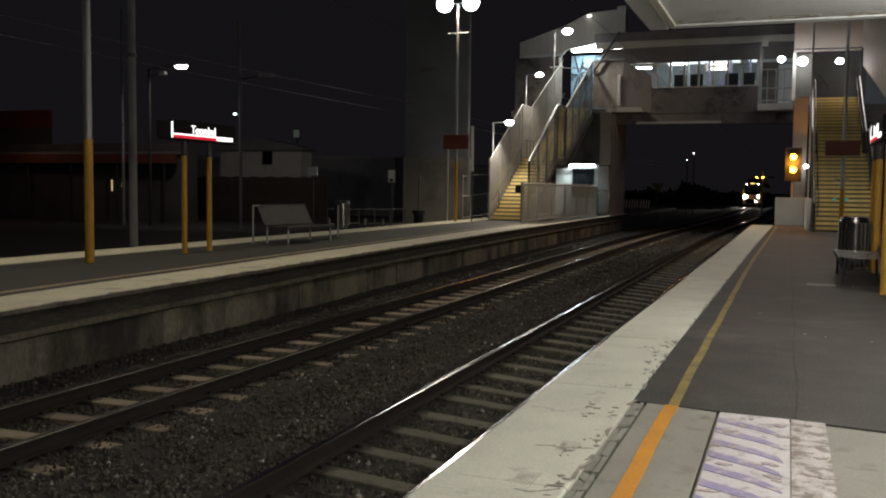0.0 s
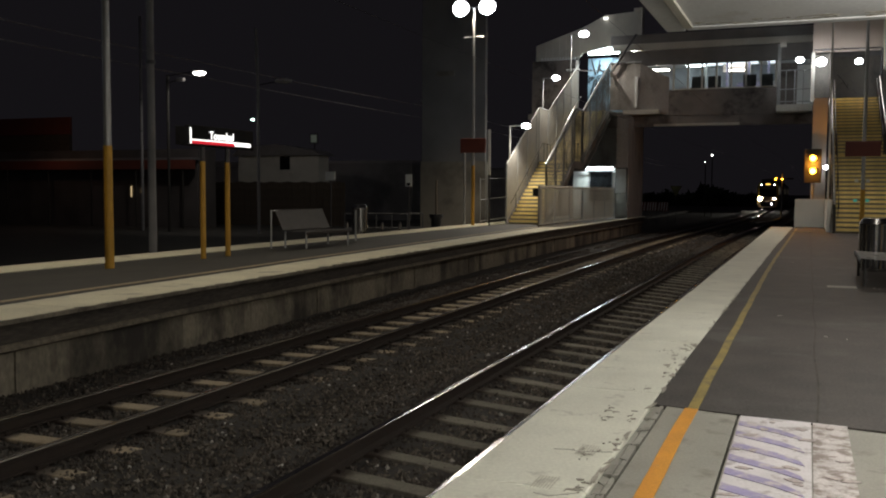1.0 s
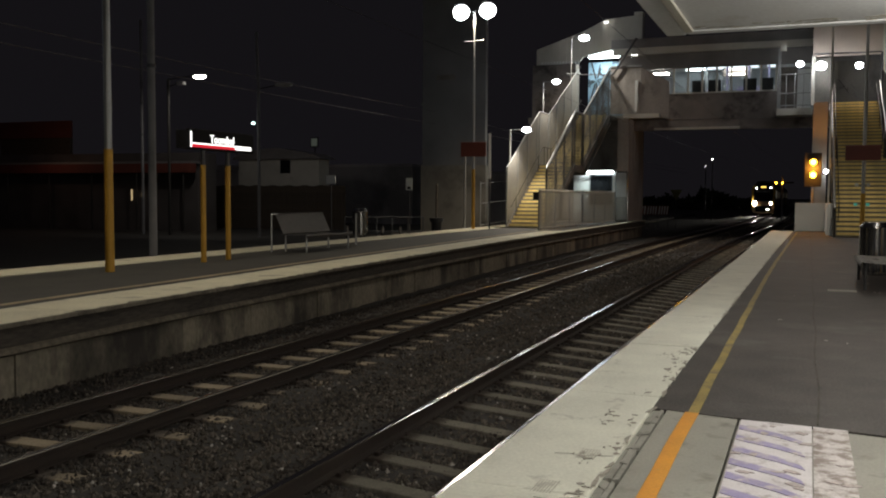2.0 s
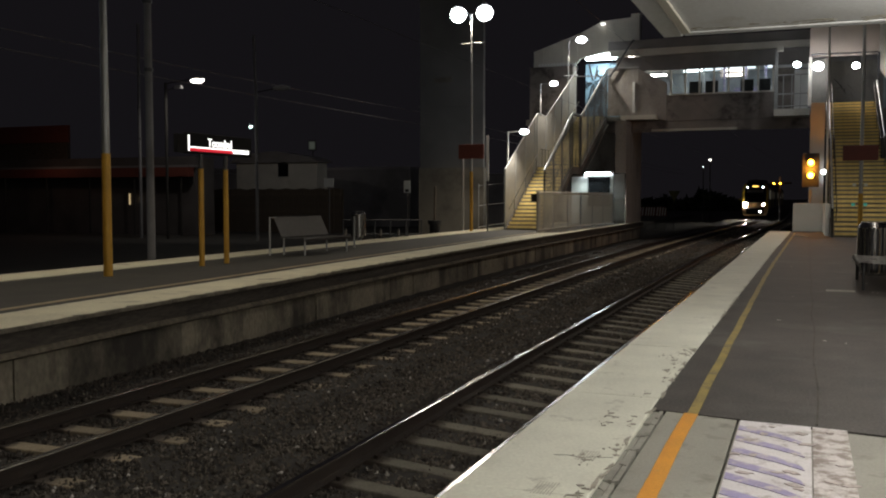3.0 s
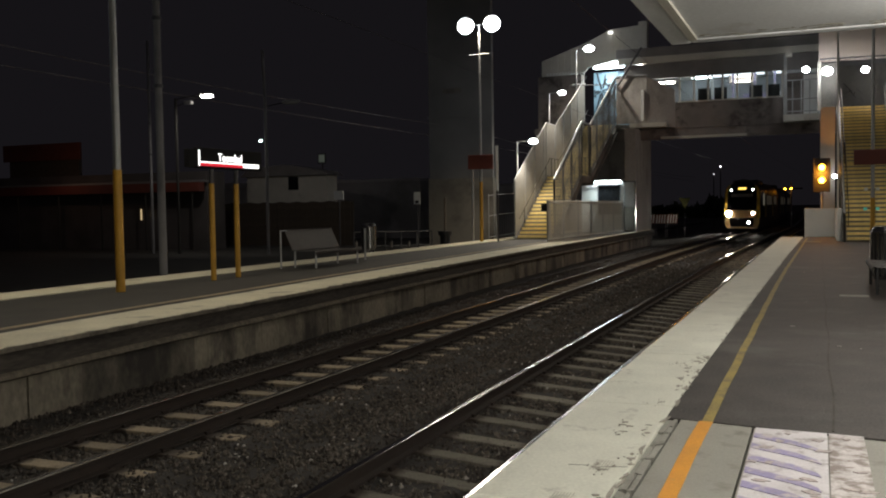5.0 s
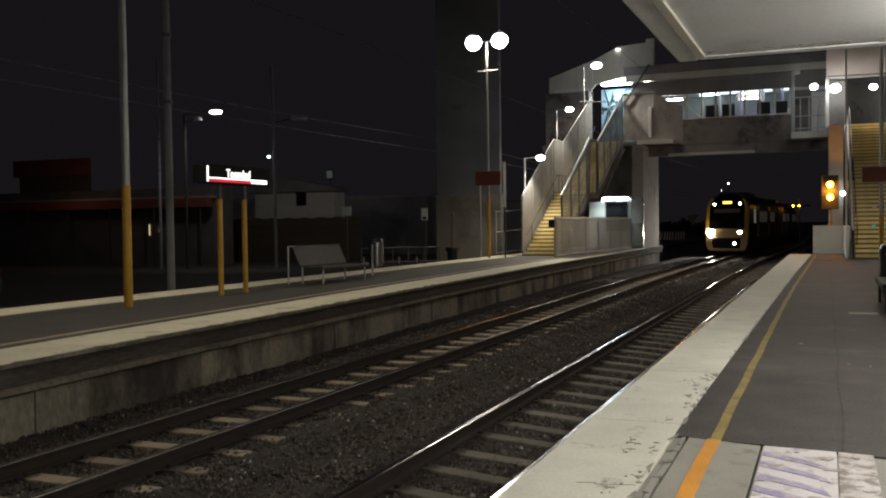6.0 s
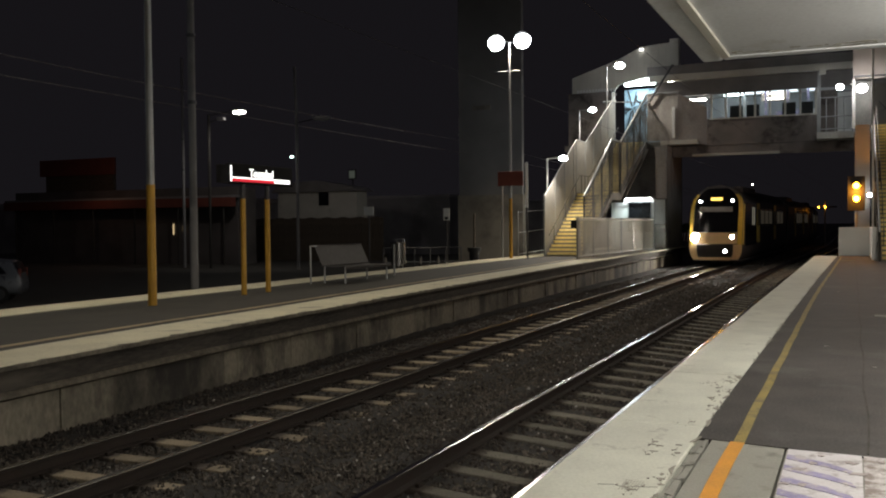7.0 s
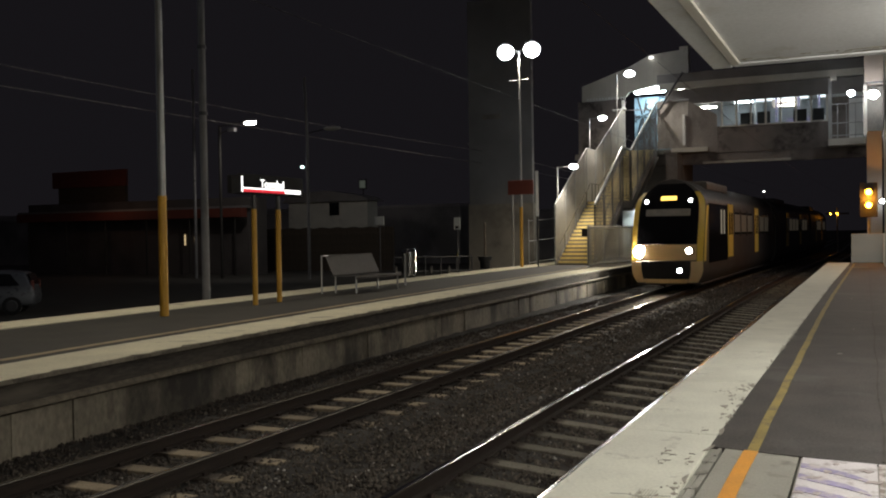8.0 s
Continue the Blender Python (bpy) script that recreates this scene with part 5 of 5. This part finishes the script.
def car(at, turn, label):
    t = thing("car", pose(*at, 0, 0, turn), label, "car")
    bm = bmesh.new()
    side = [(-1.95, 0.3), (-1.98, 0.62), (-1.6, 0.82), (-0.95, 0.92), (-0.2, 1.42), (0.9, 1.5), (1.65, 1.42), (1.9, 0.95), (1.97, 0.6), (1.92, 0.3)]
    sheet(bm, [(x, -0.84, z) for x, z in side], 1.68, (0, 1, 0))
    bmesh.ops.bevel(bm, geom=[e for e in bm.edges], offset=0.09, segments=3, affect="EDGES", profile=0.6)
    for v in bm.verts:
        if v.co.z > 0.95:
            v.co.y *= 1 - 0.22 * (v.co.z - 0.95) / 0.55
    part("body", bm, CAR_PAINT, t, "silver hatchback body", smooth=True)
    for s in (-1, 1):
        for nm, pts in (("side_window", [(-0.75, 0.98), (-0.15, 1.36), (0.42, 1.4), (0.42, 0.98)]), ("side_window", [(0.5, 0.98), (0.5, 1.4), (1.2, 1.38), (1.5, 1.0)])):
            bm = bmesh.new()
            v = sheet(bm, [(x, s * 0.845, z) for x, z in pts], 0.012 * s, (0, 1, 0))
            for q in v:
                q.co.y *= 1 - 0.22 * max(0, q.co.z - 0.95) / 0.55
            part(nm, bm, DARK_GLASS, t)
        box_part("tail_lamp", t, 1.84, 1.93, s * 0.7 - 0.08, s * 0.7 + 0.08, 0.85, 1.15, BRICKRED, "dark red tail lamp")
        for x in (-1.25, 1.25):
            bm = bmesh.new()
            rod(bm, (x, s * 0.66, 0.31), (x, s * 0.86, 0.31), 0.31, None, 20)
            wh = part("wheel", bm, TYRE, t, smooth=True)
            bm = bmesh.new()
            rod(bm, (x, s * 0.861, 0.31), (x, s * 0.875, 0.31), 0.2, 0.17, 12)
            part("rim", bm, DARK_STEEL, wh)
    bm = bmesh.new()
    v = sheet(bm, [(1.70, -0.6, 1.38), (1.70, 0.6, 1.38), (1.88, 0.68, 1.02), (1.88, -0.68, 1.02)], 0.05, (1, 0, 0))
    part("rear_window", bm, DARK_GLASS, t)
    return t


car((-27.6, 21.8, -1.02), 40, "silver hatchback parked in the dark car park")
# added fill lamp without a fixture, to brighten the parked car
lamp("car_fill_light", (-27, 16, 6.5), 75, (0.85, 0.92, 1.0), 0.2)

link = tagged(box_part("link_bridge", None, -16.0, -13.3, 55.0, 55.9, DECK - 0.4, 9.45, DARK_BRIDGE), "dark enclosed link between lift tower and stairs", "bridge", kind="structure")
far_signal = thing("rail_signal", (-2.56, 100.0, -0.97), "distant railway signal with small amber lights", "signal")
rod_part("mast", far_signal, (0, 0.2, -0.33), (0, 0.2, 4.6), 0.08, GREY_STEEL)
for x, z in ((-0.6, 3.9), (0.0, 3.9)):
    bm = bmesh.new()
    ball(bm, (x, 0, z), 0.06, (1.2, 0.4, 1), 8)
    part("amber_lens", bm, LIT_AMBER, far_signal)
box_part("cross_bar", far_signal, -1.1, 1.1, 0.1, 0.16, 3.85, 4.0, BLACK)

box_part("balcony_back", balcony, -1.75, -0.75, 55.0, 55.1, DECK, 8.7, DARK_BRIDGE, "brown screen behind the balcony")
for x in (-6.9, -5.9, -4.7, -3.5, -2.4):
    box_part("interior_post", bridge, x, x + 0.12, Y0 + 2.6, Y0 + 2.75, DECK, 9.4, BLUE_PAINT if x > -5 else GREY_STEEL)
for x in (-6.2, -3.2):
    box_part("vending_unit", bridge, x, x + 0.9, Y0 + 5.6, Y0 + 6.3, DECK, DECK + 1.9, BLUE_PAINT)
bracket = thing("overhead_bracket", (0, 0, 0), "steel overhead line bracket with ribbed insulators", "bracket")
rod_part("strut", bracket, (-9.41, 53.4, 10.47), (-10.74, 53.4, 8.46), 0.06, DARK_STEEL)
rod_part("arm", bracket, (-10.74, 53.4, 8.46), (-13.58, 53.4, 8.62), 0.03, DARK_STEEL)
rod_part("wall_tie", bracket, (-9.41, 53.4, 10.47), (-9.41, 55.7, 10.47), 0.05, DARK_STEEL)
for i in range(9):
    x = -13.58 + 0.15 + i * 0.09
    rod_part("insulator_disc", bracket, (x, 53.4, 8.62), (x + 0.05, 53.4, 8.62), 0.075, GREY_STEEL)

# painted star-shaped strokes on the stair head's rear wall
for i in range(11):
    a = i * math.tau / 11 + 0.3 * math.sin(i * 2.7)
    r0, r1 = 0.1 + 0.12 * (i % 3), 0.75 + 0.35 * ((i * 5) % 4) / 3
    rod_part("graffiti_stroke", wall_left, (-12.7 + r0 * math.cos(a) * 0.5, 57.97, 8.75 + r0 * 1.2 * math.sin(a)), (-12.7 + r1 * math.cos(a + 0.12) * 0.5, 57.97, 8.75 + r1 * 1.2 * math.sin(a + 0.12)), 0.035 + 0.012 * (i % 2), BLACK, n=6)

# yard lamps far down the line
for x, z, r in ((-10.43, 5.8, 0.06), (-11.17, 4.99, 0.03)):
    t = thing("yard_lamp", (x, 110, -1.3), "small distant lit yard lamp on a dark pole", "lamp", "yard lamps")
    rod_part("pole", t, (0, 0.1, 0), (0, 0.1, z + 1.3), 0.06, MESH_DARK, n=8)
    bm = bmesh.new()
    ball(bm, (0, -0.05, z + 1.3), r, (1.2, 0.8, 0.8), 10)
    part("lens", bm, LIT_STREET, t, "small warm white lens", smooth=True)

# works barriers and a sign beyond the footbridge
def road_barrier(x, turn, label):
    t = thing("road_barrier", pose(x, 80, -1.3, 0, 0, turn), label, "barrier", "works barriers")
    box_part("board", t, -0.45, 0.45, -0.02, 0.02, 1.2, 1.98, BRICKRED, "red board")
    for i in range(4):
        bm = bmesh.new()
        u = -0.42 + i * 0.22
        sheet(bm, [(u, -0.026, 1.24), (u + 0.1, -0.026, 1.24), (u + 0.18, -0.026, 1.94), (u + 0.08, -0.026, 1.94)], 0.004, (0, 1, 0))
        part("white_stripe", bm, WHITE_WALL, t, "white slanting stripe")
    for u in (-0.4, 0.4):
        rod_part("leg", t, (u, 0.03, 0), (u, 0.03, 1.98), 0.03, DARK_STEEL, n=8)
        rod_part("foot", t, (u, -0.3, 0.02), (u, 0.36, 0.02), 0.03, DARK_STEEL, n=8)


for i, (x, turn) in enumerate(((-13.45, 6), (-12.5, -5), (-11.55, 4))):
    road_barrier(x, turn, "red and white striped works barrier beside the railway")
wedge = thing("triangular_sign", (-10.5, 80, -1.3), "dull olive triangular sign on a thin post", "sign")
bm = bmesh.new()
sheet(bm, [(-0.5, 0, 3.35), (0.0, 0, 2.45), (0.5, 0, 3.35)], 0.02, (0, 1, 0))
part("plate", bm, material("olive_plate", (0.2, 0.2, 0.06), 0.6, vary=0.15), wedge)
rod_part("post", wedge, (0, 0.05, 0), (0, 0.05, 3.3), 0.03, DARK_STEEL, n=8)

# distant dark trees along the line
rt = np.random.default_rng(12)
k = 9000
tx = rt.uniform(-70, 70, k)
crown = 2.0 + 1.0 * np.sin(tx * 0.23) + 0.8 * np.sin(tx * 0.61 + 1) + 0.5 * np.sin(tx * 1.7)
tz = -1.3 + np.maximum(2, crown) * rt.uniform(0, 1, k) ** 0.7
ty = 205 + rt.uniform(-5, 5, k)
keep = np.abs(tx + 3.5) > 7
tx, ty, tz = tx[keep], ty[keep], tz[keep]
k = len(tx)
quad = rt.normal(0, 0.55, (k, 4, 3)) + np.stack([tx, ty, tz], 1)[:, None, :]
me = bpy.data.meshes.new("far_trees")
me.from_pydata(quad.reshape(-1, 3).tolist(), [], (np.arange(4)[None] + 4 * np.arange(k)[:, None]).tolist())
me.materials.append(LEAF)
tagged(new("far_trees", me), "dark distant trees beside the railway", "trees", kind="stuff")

for k in range(12):
    a = random.Random(k + 40).uniform
    x, z = a(1.1, 3.0), a(6.6, 8.2)
    bm = bmesh.new()
    rod(bm, (x, 53.592, z), (x + a(-0.5, 0.5), 53.592, z + a(-0.6, 0.6)), 0.02, None, 5)
    part("graffiti_stroke", bm, DARK_BRIDGE, head)


def track_wire(x0, z, label):
    bm = bmesh.new()
    ys = list(np.arange(-20, 33, 6.5)) + list(np.arange(33, 250, 6.0))
    pts = [(x0 + bend(y), y, z) for y in ys]
    for a, b in zip(pts, pts[1:]):
        rod(bm, a, b, 0.0045, None, 4)
    tagged(part("overhead_wire", bm, WIRE), label, "wire", "overhead wires")


track_wire(FAR_TRACK, 4.35, "thin contact wire above the far track")
track_wire(NEAR_TRACK, 4.35, "thin contact wire above the near track")
# ---- train ----
TRAIN_YELLOW = material("train_yellow", (0.8, 0.6, 0.12), 0.35, scale=2, vary=0.06, bump=0.02)
TRAIN_GOLD = material("train_gold_panel", (0.76, 0.58, 0.34), 0.35, scale=2, vary=0.08, bump=0.02)
TRAIN_BLACK = material("train_black_mask", (0.012, 0.012, 0.014), 0.12, scale=2, vary=0.1, bump=0.0)
BLIND = material("pale_blind", (0.4, 0.38, 0.35), 0.7)
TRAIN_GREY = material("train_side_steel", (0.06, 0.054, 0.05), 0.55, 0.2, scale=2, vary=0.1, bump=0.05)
TRAIN_DARK = material("train_underframe", (0.03, 0.028, 0.027), 0.7, scale=4, vary=0.3, bump=0.2)
HEADLIGHT = glowing("headlight_beam", (1.0, 0.93, 0.8), 620.0)
TRAIN_ROOF = material("train_roof_paint", (0.05, 0.047, 0.045), 0.6, scale=2, vary=0.25, bump=0.1)
DIPPED = glowing("dipped_headlight", (1.0, 0.94, 0.84), 140.0)
MARKER = glowing("marker_light", (0.95, 0.97, 1.0), 35.0)
DISPLAY = glowing("destination_display", (1.0, 0.62, 0.12), 2.2)
CAB_LIGHT = glowing("cab_light", (1.0, 0.92, 0.7), 0.13)
CABIN_LIGHT = glowing("cabin_light", (1.0, 0.85, 0.62), 0.018)


def half_width(z):
    return float(np.interp(z, [0.25, 0.45, 0.7, 2.4, 3.1, 3.4, 3.6, 3.8, 4.0, 4.17, 4.26], [1.1, 1.24, 1.34, 1.36, 1.35, 1.31, 1.22, 1.04, 0.8, 0.45, 0.05]))


def nose(x, z):
    return float(np.interp(z, [0.25, 0.5, 1.0, 1.6, 2.3, 3.1, 3.65, 4.26], [0.16, 0.04, 0.0, 0.06, 0.28, 0.62, 0.95, 1.5])) + 0.34 * (abs(x) / 1.36) ** 2.4


def nose_patch(name, u0, u1, z0, z1, mat, parent, lift=0.0, label="", nu=8, nz=8, absolute=False):
    bm = bmesh.new()
    rows = []
    for z in np.linspace(z0, z1, nz):
        w = half_width(z)
        rows.append([bm.verts.new((x, nose(x, z) - lift, z)) for x in ((np.linspace(u0, u1, nu) * (1 if absolute else w)))])
    for a, b in zip(rows, rows[1:]):
        for i in range(nu - 1):
            bm.faces.new((a[i], a[i + 1], b[i + 1], b[i]))
    bmesh.ops.solidify(bm, geom=bm.faces[:], thickness=-0.03)
    return part(name, bm, mat, parent, label, smooth=True)


def train_car(name, lead, length, label):
    t = thing(name, (0, 0, 0), label, "train", "train cars")
    zs = [0.25, 0.45, 0.7, 1.2, 2.0, 2.4, 2.7, 3.0, 3.2, 3.4, 3.55, 3.7, 3.85, 3.97, 4.08, 4.18, 4.26]
    prof = [(half_width(z), z) for z in zs] + [(-half_width(z), z) for z in zs[::-1]]
    bm = bmesh.new()
    rings = []
    for y in (0.5, 1.5, 6, 12, 18, length) if not lead else (None, 1.6, 6, 12, 18, length):
        rings.append([bm.verts.new((x, nose(abs(x), z) if y is None else y, z)) for x, z in prof])
    k = len(prof)
    for a, b in zip(rings, rings[1:]):
        for i in range(k):
            bm.faces.new((a[i], a[(i + 1) % k], b[(i + 1) % k], b[i]))
    bm.faces.new(rings[0])
    bm.faces.new(rings[-1][::-1])
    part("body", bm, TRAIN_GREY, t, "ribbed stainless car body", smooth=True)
    bm = bmesh.new()
    box(bm, -1.15, 1.15, 0.9, length - 0.5, 0.18, 0.24)
    for y in (3.2, length - 4.2):
        box(bm, -1.0, 1.0, y - 1.1, y + 1.1, 0.1, 0.6)
    part("underframe", bm, TRAIN_DARK, t)
    for y in (2.2, 4.2, length - 5.2, length - 3.2):
        bm = bmesh.new()
        for x in (-0.555, 0.555):
            rod(bm, (x - 0.06, y, 0.42), (x + 0.06, y, 0.42), 0.42, None, 20)
        rod(bm, (-0.5, y, 0.42), (0.5, y, 0.42), 0.08)
        part("wheelset", bm, RUST, t)
    for s in (-1, 1):
        for y0, y1 in ((8.0, 9.8), (10.1, 11.9), (12.2, 14.0), (17.0, 18.8), (19.1, 20.9)):
            bm = bmesh.new()
            box(bm, s * 1.362 - 0.012, s * 1.362 + 0.012, y0, y1, 2.05, 3.05, bevel=0.01)
            w = part("side_window", bm, DARK_GLASS, t)
            bm = bmesh.new()
            box(bm, s * 1.376 - 0.003, s * 1.376 + 0.003, y0 + 0.06, y1 - 0.06, 2.15, 2.95)
            part("lit_pane", bm, CABIN_LIGHT, w, "dim lit saloon window")
            for q in (y0 - 0.07, y1 + 0.01):
                bm = bmesh.new()
                box(bm, s * 1.366 - 0.012, s * 1.366 + 0.012, q, q + 0.06, 1.95, 3.15)
                part("pillar_strip", bm, TRAIN_GREY, w)
        for y in (6.2, 15.0):
            bm = bmesh.new()
            box(bm, s * 1.37 - 0.015, s * 1.37 + 0.015, y, y + 1.35, 1.1, 3.36, bevel=0.01)
            d = part("side_door", bm, TRAIN_YELLOW, t, "yellow sliding doors")
            for q in (0.2, 0.82):
                bm = bmesh.new()
                box(bm, s * 1.388 - 0.004, s * 1.388 + 0.004, y + q, y + q + 0.33, 2.05, 3.0)
                part("door_pane", bm, DARK_GLASS, d)
    bm = bmesh.new()
    box(bm, -0.98, 0.98, 3.4, 8.6, 3.9, 4.24, bevel=0.05)
    part("roof_unit", bm, TRAIN_GREY, t)
    bm = bmesh.new()
    tops = [3.5, 3.62, 3.75, 3.88, 4.0, 4.1, 4.19, 4.265]
    arc = [(half_width(z) + 0.012, z + 0.012) for z in tops] + [(-half_width(z) - 0.012, z + 0.012) for z in tops[::-1]]
    ends = [[bm.verts.new((x, y, z)) for x, z in arc] for y in (1.75, length - 0.1)]
    for i in range(len(arc) - 1):
        bm.faces.new((ends[0][i], ends[0][i + 1], ends[1][i + 1], ends[1][i]))
    bmesh.ops.solidify(bm, geom=bm.faces[:], thickness=0.008)
    part("roof", bm, TRAIN_ROOF, t, "dark grey roof", smooth=True)
    if lead:
        nose_patch("windscreen_mask", -0.83, 0.83, 1.76, 4.08, TRAIN_BLACK, t, 0.012, "black glossy windscreen surround", 12, 14)
        for u in (-1, 1):
            nose_patch("corner_pillar", 0.84 * u, 1.0 * u, 1.1, 3.75, TRAIN_YELLOW, t, 0.016, "yellow corner pillar", 4, 12)
        nose_patch("lower_panel", -0.83, 0.83, 1.14, 1.73, TRAIN_GOLD, t, 0.02, "gold front panel", 12, 6)
        nose_patch("bumper_recess", -0.68, 0.68, 0.46, 1.1, TRAIN_DARK, t, 0.02, "dark bumper and coupler recess", 10, 6)
        for u in (-1, 1):
            nose_patch("bumper_corner", 0.69 * u, 1.0 * u, 0.3, 1.1, TRAIN_GOLD, t, 0.018, "", 4, 6)
        nose_patch("bumper_lip", -0.68, 0.68, 0.28, 0.44, TRAIN_GOLD, t, 0.03, "", 8, 3)
        nose_patch("sunblind", -0.62, 0.62, 2.82, 3.08, BLIND, t, 0.03, "pale blind behind the windscreen", 10, 4)
        # headlight lenses are oversized to take in the bloom around them
        for nm, x, z, r, m, lb in (("headlight", -0.98, 1.47, 0.22, HEADLIGHT, "dazzling headlight"), ("headlight", 0.88, 1.5, 0.11, DIPPED, "bright headlight"), ("marker_light", -0.84, 3.38, 0.07, MARKER, ""), ("marker_light", 0.82, 3.4, 0.07, MARKER, ""), ("fog_light", 0.55, 0.76, 0.09, MARKER, "")):
            bm = bmesh.new()
            y = nose(x, z) - 0.05
            rod(bm, (x, y - 0.015, z), (x, y, z), r, None, 20)
            lens = part(nm, bm, m, t, lb)
            bm = bmesh.new()
            for k in range(20):
                a = k * math.tau / 20
                rod(bm, (x + math.cos(a) * (r + 0.02), y - 0.09, z + math.sin(a) * (r + 0.02)), (x + math.cos(a) * (r + 0.02), y + 0.12, z + math.sin(a) * (r + 0.02)), 0.025, None, 5)
            part("bezel", bm, TRAIN_DARK, lens)
        for s in (-1, 1):
            bm = bmesh.new()
            sheet(bm, [(s * 1.364, y, z) for y, z in ((0.38, 1.1), (0.8, 1.1), (1.05, 2.3), (1.48, 3.2), (1.08, 3.2), (0.66, 2.3))], 0.01 * s, (1, 0, 0))
            part("side_pillar", bm, TRAIN_YELLOW, t, "yellow pillar side")
            bm = bmesh.new()
            box(bm, s * 1.362 - 0.006, s * 1.362 + 0.006, 1.5, 6.05, 1.0, 3.3)
            part("cab_side", bm, TRAIN_BLACK, t, "black cab side panel")
            for y in (4.3, 5.0):
                bm = bmesh.new()
                box(bm, s * 1.372 - 0.006, s * 1.372 + 0.006, y, y + 0.3, 2.1, 3.1)
                part("cab_door_pane", bm, CAB_LIGHT, t, "lit slot in the cab door")
        nose_patch("display", -0.3, 0.3, 3.42, 3.58, DISPLAY, t, 0.035, "amber destination display", 6, 3, absolute=True)
    return t


train_lead = train_car("train_lead_car", True, 23.5, "yellow-nosed electric train car with bright headlight")
train_mid = train_car("train_middle_car", False, 23.5, "steel electric train car with yellow doors")
train_rear = train_car("train_rear_car", False, 23.5, "steel electric train car with yellow doors")


def motions():
    """The train rolls in along the far track; each car turns with the curve."""
    def ahead(t):
        return float(np.interp(t, [0.0, 4.0, 5.5, 6.0, 6.5, 7.0, 7.5, 8.0], [148.0, 91.5, 70.3, 63.6, 56.7, 49.6, 42.3, 34.8]))
    for car, back in ((train_lead, 0.0), (train_mid, 24.2), (train_rear, 48.4)):
        rows = []
        for t in np.arange(0, 8.01, 0.5):
            y0 = ahead(t) + back
            ya, yb = y0 + 4, y0 + 20
            xa, xb = bend(ya) + FAR_TRACK, bend(yb) + FAR_TRACK
            ang = math.atan2(xb - xa, yb - ya)
            x = xa - 4 * math.tan(ang) - 0.05
            rows.append((float(t), pose(x, y0, RAIL, 0, 0, -math.degrees(ang))))
        walk(car, rows)


motions()
